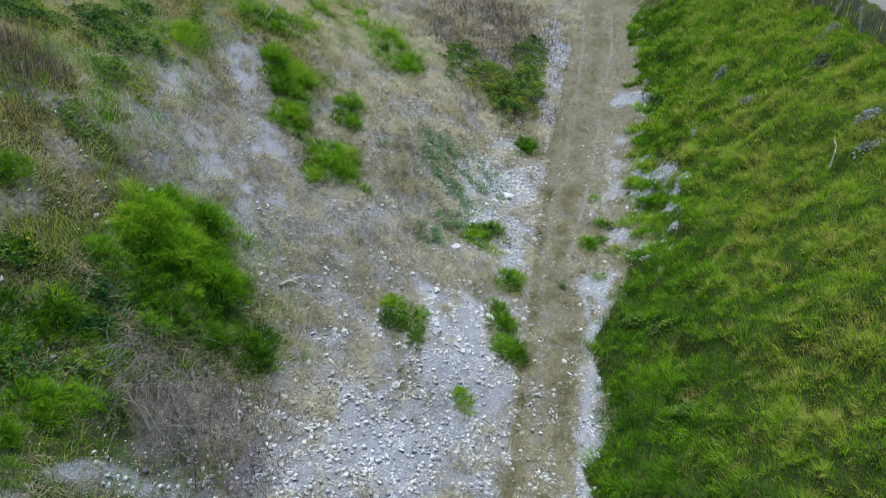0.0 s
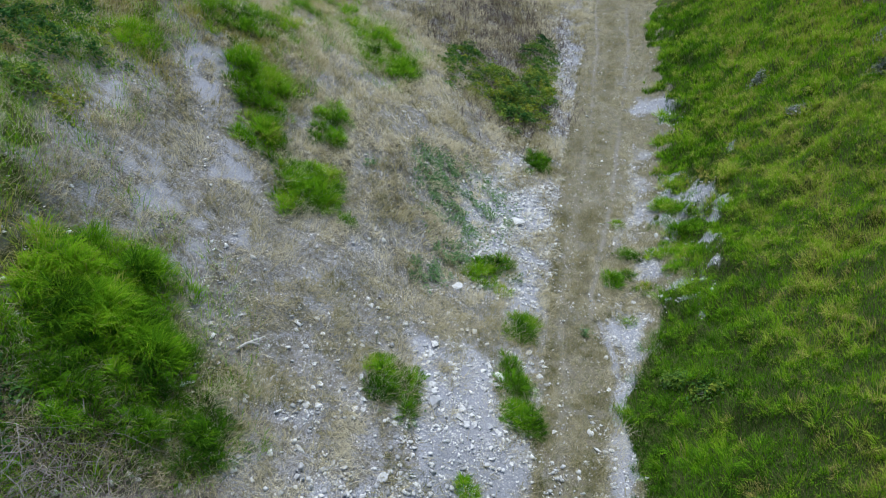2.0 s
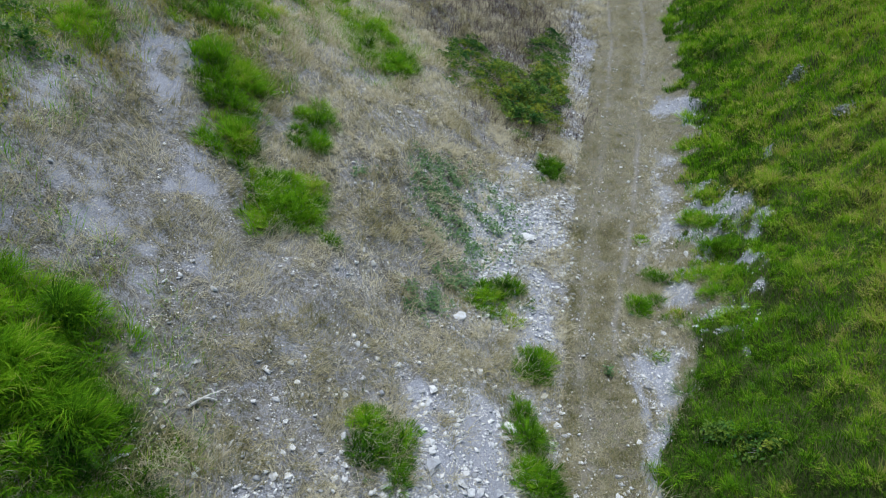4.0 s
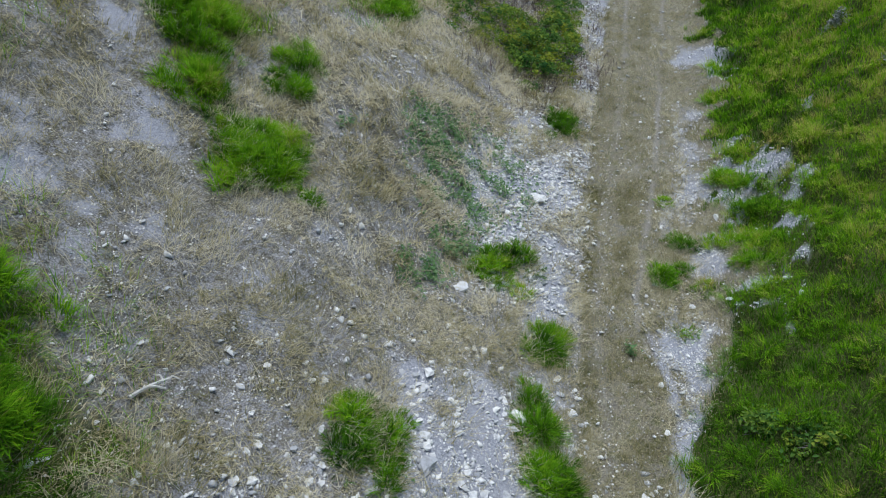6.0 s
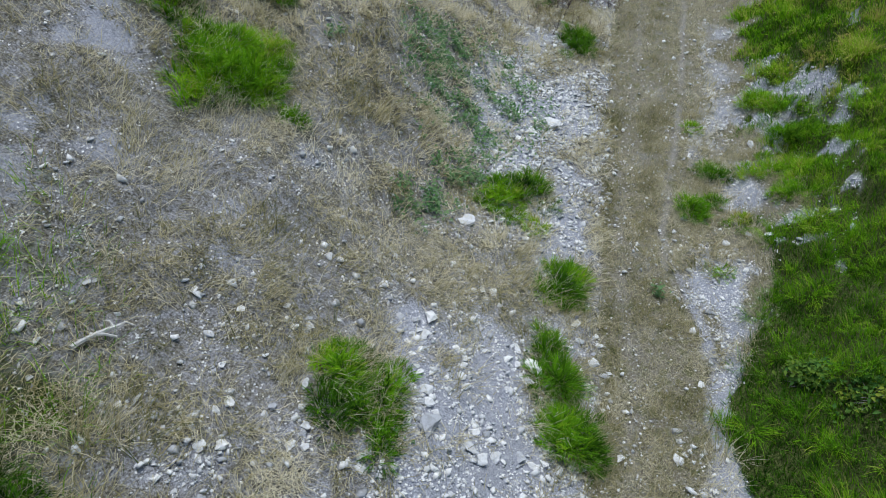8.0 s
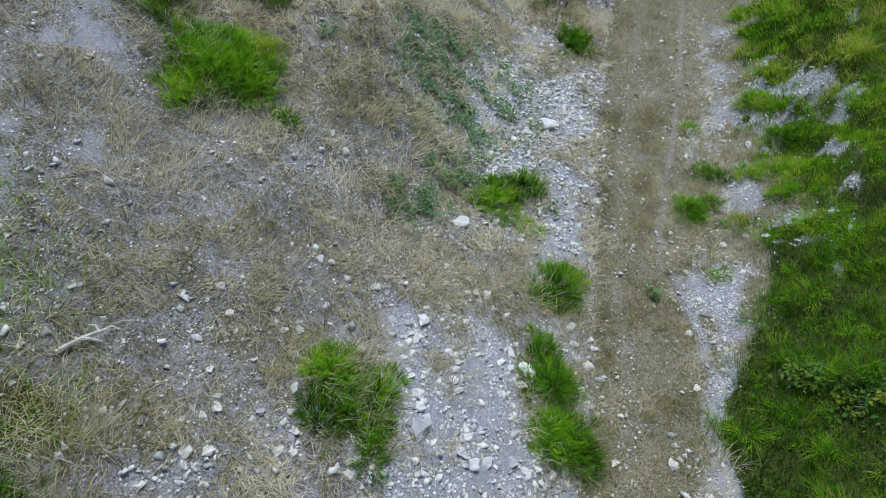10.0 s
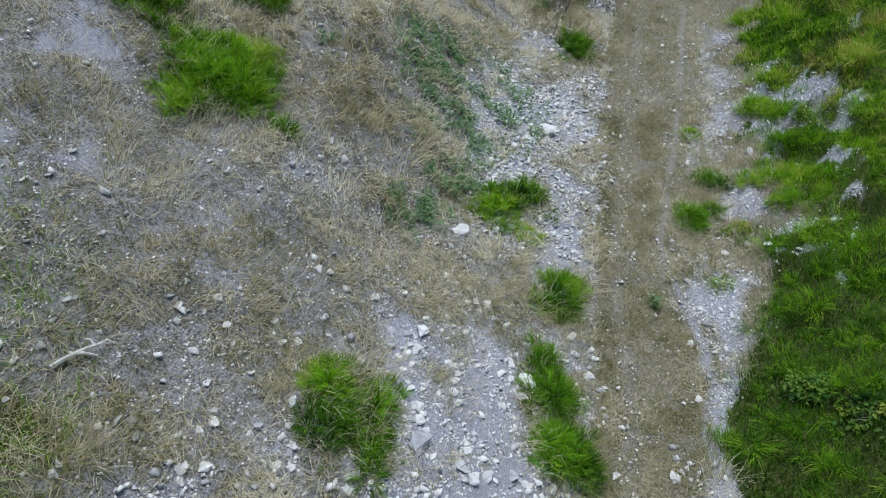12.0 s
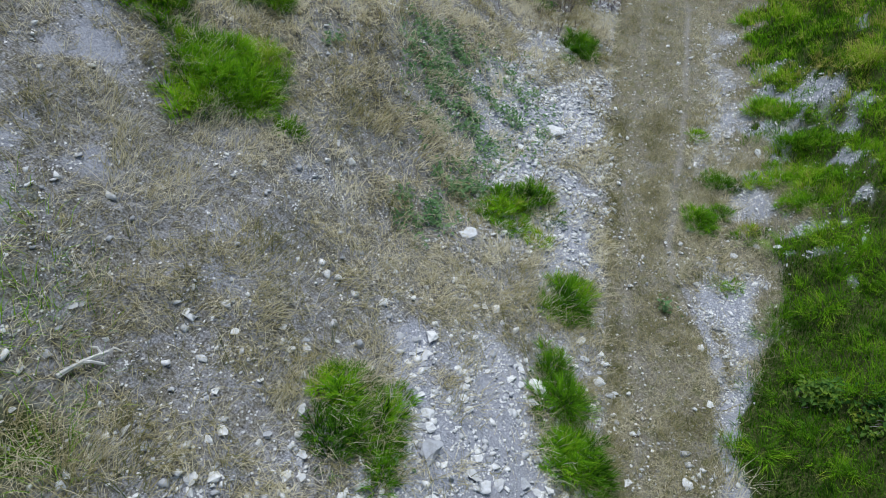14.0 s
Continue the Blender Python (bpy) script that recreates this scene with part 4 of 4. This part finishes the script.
# ---- paling fence along the top of the bank ----
def build_fence():
    rng = np.random.default_rng(51)
    a, b = Vector((12.95, 26.7, 0)), Vector((13.95, 15.7, 0))
    along = (b - a).normalized()
    root = tagged(new("paling_fence"), "weathered grey split-wood paling fence on top of the bank", "fence")
    base = Vector((a.x, a.y, float(height(a.x, a.y))))
    root.location = base
    length, d = (b - a).length, 0.0
    tops = []
    while d < length:
        p = a + along * d
        p.z = float(height(p.x, p.y))
        h, w = rng.uniform(0.8, 1.05), rng.uniform(0.014, 0.024)
        lean = Vector((rng.normal(0, 0.05), rng.normal(0, 0.06), 1)).normalized()
        bm = bmesh.new()
        line = [p - base - 0.1 * lean, p - base + 0.55 * h * lean, p - base + (h - 0.05) * lean, p - base + h * lean]
        tube(bm, line, [w, w * 0.95, w * 0.85, w * 0.3], 5)
        part("pale", bm, PALE_WOOD, root)
        d += rng.uniform(0.07, 0.12)
    for d in (0.6, 3.1, 5.4, 7.9, 10.3):
        p = a + along * d + Vector((-0.05, 0, 0))
        p.z = float(height(p.x, p.y))
        lean = Vector((rng.normal(-0.05, 0.1), rng.normal(0, 0.16), 1)).normalized()
        bm = bmesh.new()
        tube(bm, [p - base - 0.2 * lean, p - base + 0.6 * lean, p - base + 1.14 * lean, p - base + 1.18 * lean], [0.042, 0.04, 0.037, 0.02], 7)
        part("post", bm, BLEACHED, root, "pale leaning round post")
    for level in (0.3, 0.62, 0.95):
        bm = bmesh.new()
        line = []
        for k in range(25):
            p = a + along * (length * k / 24)
            line.append(Vector((p.x, p.y, float(height(p.x, p.y)) + level)) - base)
        tube(bm, line, [0.006] * 25, 4)
        part("wire", bm, WIRE, root, "twisted galvanised wire")


build_fence()


# ---- chalk stones ----
def stone_shape(seed, flat, points):
    rng = np.random.default_rng(seed)
    bm = bmesh.new()
    for v in rng.normal(0, 1, (points, 3)):
        v = v / np.linalg.norm(v) * rng.uniform(0.72, 1.08)
        bm.verts.new(v * np.array([1.0, rng.uniform(0.7, 0.85), flat]))
    out = bmesh.ops.convex_hull(bm, input=bm.verts)
    bmesh.ops.delete(bm, geom=[g for g in out["geom_interior"] if isinstance(g, bmesh.types.BMVert)], context="VERTS")
    bmesh.ops.recalc_face_normals(bm, faces=bm.faces)
    return bm


SHAPES = []
for k in range(10):
    bm = stone_shape(500 + k, 0.22 + 0.025 * k, 10)
    me = bpy.data.meshes.new("stone")
    bm.to_mesh(me)
    bm.free()
    me.materials.append(STONE)
    SHAPES.append(me)


def stone_weight(x, y):
    bare, pale, track, green, bank = cover(x, y)
    clump = smooth(0.48, 0.66, fbm(x, y, 0.5, 61, 4))
    rest = (1 - bank) * (1 - 0.5 * track)
    near = (0.17 + 0.26 * smooth(2.8, 3.3, x)) * smooth(-5.0, -1.5, x) + 0.09 * smooth(-9.5, -6, x)
    return np.clip(bare * (0.16 + 0.4 * smooth(9, 11, y) + 0.75 * clump) + rest * near * (0.25 + clump) + 0.012 * pale, 0, 1) * (1 + 0.4 * smooth(7.5, 5, y) * smooth(-1.0, 0.3, x)) * (1 - bank) * np.where(track > 0.5, 0.6, 1) * np.where(y > 20, 0.6, 1)


def build_gravel():
    rng = np.random.default_rng(61)
    x, y = scatter(rng, 105000, (-9, -2.5, 8.5, 36), stone_weight)
    n = len(x)
    size = np.clip(0.024 * np.exp(rng.normal(0, 0.68, n)) * (1 + 0.3 * smooth(8, 5, y) * smooth(-2, -0.5, x) + 0.75 * smooth(4.8, 3.0, y) + 1.4 * smooth(9.5, 11.5, y) * smooth(3.4, 3.0, x) * smooth(0.4, 1.0, x)), 0.012, 0.1)
    loose = smooth(1.2, 0.0, x) * smooth(11, 9, y)
    shape = rng.integers(0, 10, n)
    spin = rng.uniform(0, 2 * np.pi, n)
    zz = height(x, y)
    parts = []
    for k, me in enumerate(SHAPES):
        co = np.array([v.co for v in me.vertices])
        tri = np.array([list(p.vertices) for p in me.polygons])
        pick = np.where(shape == k)[0]
        c, s = np.cos(spin[pick])[:, None], np.sin(spin[pick])[:, None]
        tilt = rng.normal(0, 0.25, (len(pick), 2))
        px, py = co[None, :, 0] * c - co[None, :, 1] * s, co[None, :, 0] * s + co[None, :, 1] * c
        pz = co[None, :, 2] + tilt[:, :1] * px + tilt[:, 1:] * py
        v = np.stack([px, py, pz], 2) * size[pick][:, None, None] + np.stack([x[pick], y[pick], zz[pick] + (0.06 + 0.14 * loose[pick]) * size[pick]], 1)[:, None]
        loops = (tri[None] + len(co) * np.arange(len(pick))[:, None, None]).ravel()
        parts.append((v.reshape(-1, 3), loops, 3 * np.arange(len(loops) // 3), np.zeros(len(pick) * len(co))))
    corner = np.array([(1, 0, 0), (0, 1, 0), (-1, 0, 0), (0, -1, 0), (0.1, 0.1, 0.8)], float)
    side = np.array([(0, 1, 4), (1, 2, 4), (2, 3, 4), (3, 0, 4)])
    x, y = scatter(rng, 330000, (-9, -2.5, 8.5, 30), lambda x, y: stone_weight(x, y) * np.where(y < 20, 1, 0.5))
    n = len(x)
    size = 0.007 + 0.02 * rng.uniform(0, 1, n) ** 1.6
    chip = corner[None] * size[:, None, None] * rng.uniform(0.55, 1.35, (n, 5, 1)) * np.array([1, 1, 0.9])
    a = rng.uniform(0, 2 * np.pi, n)
    c, s = np.cos(a)[:, None], np.sin(a)[:, None]
    v = np.stack([chip[:, :, 0] * c - chip[:, :, 1] * s, chip[:, :, 0] * s + chip[:, :, 1] * c, chip[:, :, 2]], 2) + on_ground(x, y, 0.002)[:, None]
    loops = (side[None] + 5 * np.arange(n)[:, None, None]).ravel()
    parts.append((v.reshape(-1, 3), loops, 3 * np.arange(4 * n), np.zeros(5 * n)))
    v, l, st, t = joined(parts)
    tagged(new("chalk_rubble", mesh_from("chalk_rubble", v, l, st, STONE)), "broken white chalk rubble and pebbles on the ground", "rubble", kind="stuff")


build_gravel()

# Large rocks: x, y, half length
ROCKS = [
    (0.54, 9.82, 0.2), (0.75, 5.14, 0.21), (1.74, 13.98, 0.24), (4.2, 6.18, 0.12), (0.36, 7.1, 0.17), (1.98, 7.08, 0.19), (6.12, 14.34, 0.14),
    (4.6, 11.78, 0.09), (5.34, 11.16, 0.09), (0.14, 2.96, 0.14), (2.9, 4.9, 0.09), (4.64, 7.65, 0.08),
]
ROCKS_GULLY = [
    (-0.03, 6.96, 0.08), (0.20, 6.97, 0.09), (0.36, 6.74, 0.1), (0.28, 6.80, 0.07), (0.20, 6.71, 0.06), (0.37, 6.45, 0.07), (0.44, 6.51, 0.06), (0.59, 5.75, 0.12), (0.67, 5.55, 0.1), (0.77, 5.46, 0.07), (0.93, 5.08, 0.07),
    (1.02, 8.28, 0.08), (1.19, 8.34, 0.11), (1.12, 8.06, 0.07), (0.88, 8.47, 0.06), (0.85, 6.76, 0.08), (0.94, 6.72, 0.08), (1.00, 6.48, 0.09), (1.01, 6.26, 0.08), (1.08, 6.13, 0.09), (1.11, 6.31, 0.06), (0.85, 6.20, 0.06),
    (1.61, 6.99, 0.09), (1.74, 6.99, 0.08), (1.84, 6.81, 0.07), (1.94, 6.75, 0.1), (1.66, 6.43, 0.06), (1.72, 7.26, 0.07), (2.92, 7.70, 0.11), (2.94, 7.91, 0.07), (3.03, 8.14, 0.08),
]
ROCKS_LOW = [
    (3.13, 7.52, 0.08), (3.20, 7.58, 0.06), (2.95, 7.02, 0.07), (2.85, 7.18, 0.08), (1.95, 5.39, 0.11), (2.12, 5.36, 0.08), (2.27, 5.45, 0.1), (2.48, 5.50, 0.08), (1.63, 5.17, 0.11), (1.44, 5.06, 0.12), (2.85, 5.73, 0.08),
    (3.38, 6.05, 0.08), (-0.37, 7.40, 0.1), (-0.29, 7.69, 0.08), (0.45, 4.41, 0.08), (0.17, 5.19, 0.07), (0.07, 5.36, 0.06), (-0.05, 4.29, 0.08), (0.14, 4.47, 0.07), (0.09, 4.27, 0.08),
]
ROCKS_SLOPE = [
    (-1.69, 3.96, 0.07), (-1.56, 3.81, 0.09), (-1.38, 3.92, 0.09), (-1.52, 3.66, 0.07), (-1.51, 4.47, 0.09), (-1.55, 4.62, 0.07), (-1.74, 4.91, 0.06), (-1.80, 4.79, 0.06), (-1.58, 4.29, 0.07), (-1.10, 4.53, 0.06), (-1.06, 4.65, 0.07),
    (-0.73, 4.25, 0.09), (-0.65, 4.57, 0.09), (-0.57, 4.29, 0.07), (-0.82, 5.14, 0.08), (-1.18, 5.89, 0.08), (-1.03, 6.02, 0.08), (-1.35, 6.13, 0.07), (-1.80, 5.74, 0.07), (-1.99, 6.02, 0.09), (-2.35, 5.68, 0.08), (-2.88, 4.91, 0.06),
    (-3.21, 4.40, 0.07), (-3.26, 5.06, 0.06), (-3.21, 5.15, 0.06), (-2.55, 3.33, 0.08), (-1.36, 5.27, 0.06),
]
ROCKS_MORE = [
    (1.11, 8.12, 0.05), (1.35, 8.12, 0.06), (1.03, 6.65, 0.06), (1.16, 7.01, 0.05), (1.24, 6.95, 0.05), (1.7, 7.36, 0.07), (1.31, 5.42, 0.08), (1.28, 5.13, 0.12), (2.67, 5.61, 0.07), (2.69, 8.06, 0.1), (2.54, 7.84, 0.07), (2.49, 7.98, 0.07), (2.39, 8.1, 0.07), (2.61, 8.42, 0.11), (2.77, 8.91, 0.07),
    (2.93, 8.31, 0.07), (2.74, 7.47, 0.05), (2.99, 7.25, 0.06), (3.18, 7.17, 0.06), (2.83, 6.98, 0.05), (3.22, 7.04, 0.05), (3.12, 6.84, 0.04), (3.19, 6.91, 0.04), (2.24, 8.84, 0.05),
]
ROCKS_BY_TUSSOCK = [
    (-1.23, 5.97, 0.04), (-1.08, 6.13, 0.06), (-0.79, 4.61, 0.06), (-0.65, 4.45, 0.05), (-0.18, 4.76, 0.05), (-0.73, 6.35, 0.04), (0.2, 6.52, 0.05), (0.37, 6.56, 0.05), (0.29, 6.3, 0.06), (0.39, 6.13, 0.05), (0.44, 6.03, 0.08), (0.58, 5.54, 0.06), (0.57, 5.37, 0.06), (0.64, 5.0, 0.04), (0.32, 4.45, 0.05),
]
ROCKS_FAR = [
    (1.41, 13.43, 0.11), (1.75, 13.68, 0.12), (1.13, 13.02, 0.11), (0.9, 13.67, 0.08), (2.53, 15.27, 0.11), (2.71, 15.84, 0.1), (2.75, 15.5, 0.08), (3.11, 15.77, 0.07), (1.78, 12.42, 0.07), (0.31, 15.94, 0.09), (0.17, 16.23, 0.08), (0.3, 16.7, 0.08), (0.03, 13.09, 0.07), (0.29, 12.07, 0.09), (0.63, 12.64, 0.1), (0.53, 11.01, 0.06),
    (5.55, 16.78, 0.1), (5.69, 17.05, 0.07), (4.4, 11.36, 0.07), (6.07, 11.21, 0.08), (5.76, 11.37, 0.08), (7.58, 16.55, 0.09),
]
rng = np.random.default_rng(71)
for i, (x, y, r) in enumerate(ROCKS + ROCKS_GULLY + ROCKS_LOW + ROCKS_SLOPE + ROCKS_MORE + ROCKS_BY_TUSSOCK + ROCKS_FAR):
    bm = stone_shape(745 + i, rng.uniform(0.3, 0.46), 14)
    r = 1.15 * r
    bmesh.ops.scale(bm, vec=(r, r, r), verts=bm.verts)
    bmesh.ops.subdivide_edges(bm, edges=bm.edges, cuts=2 if r > 0.1 else 1, use_grid_fill=True)
    for v in bm.verts:
        v.co += v.co.normalized() * r * 0.2 * noise.noise(v.co * (2.6 / r) + Vector((i, 0, 0)))
    me = bpy.data.meshes.new("chalk_rock")
    bm.to_mesh(me)
    bm.free()
    me.materials.append(STONE)
    ob = new("chalk_rock", me)
    ob.location, ob.rotation_euler = (x, y, float(height(x, y)) + 0.14 * r), (rng.normal(0, 0.15), rng.normal(0, 0.15), rng.uniform(0, 6.3))
    tagged(ob, "large pale chalk rock lying on stony ground" if r > 0.14 else "white chalk rock lying on stony ground", "rock", "chalk rocks")

# Loose stones along the gully and the track
x, y = scatter(rng, 2600, (-3.5, 0.5, 6.0, 17), lambda x, y: np.clip(stone_weight(x, y) * 1.2, 0, 1))
for x0, y0 in list(zip(x, y))[:295]:
    ob = new("stone", SHAPES[rng.integers(0, 10)])
    r = min(0.11, 0.05 * math.exp(rng.normal(0.1, 0.35)))
    ob.location = (x0, y0, float(height(x0, y0)) + 0.1 * r)
    ob.rotation_euler, ob.scale = (rng.normal(0, 0.3), rng.normal(0, 0.3), rng.uniform(0, 6.3)), (r, r, r)
    ob.parent = ground
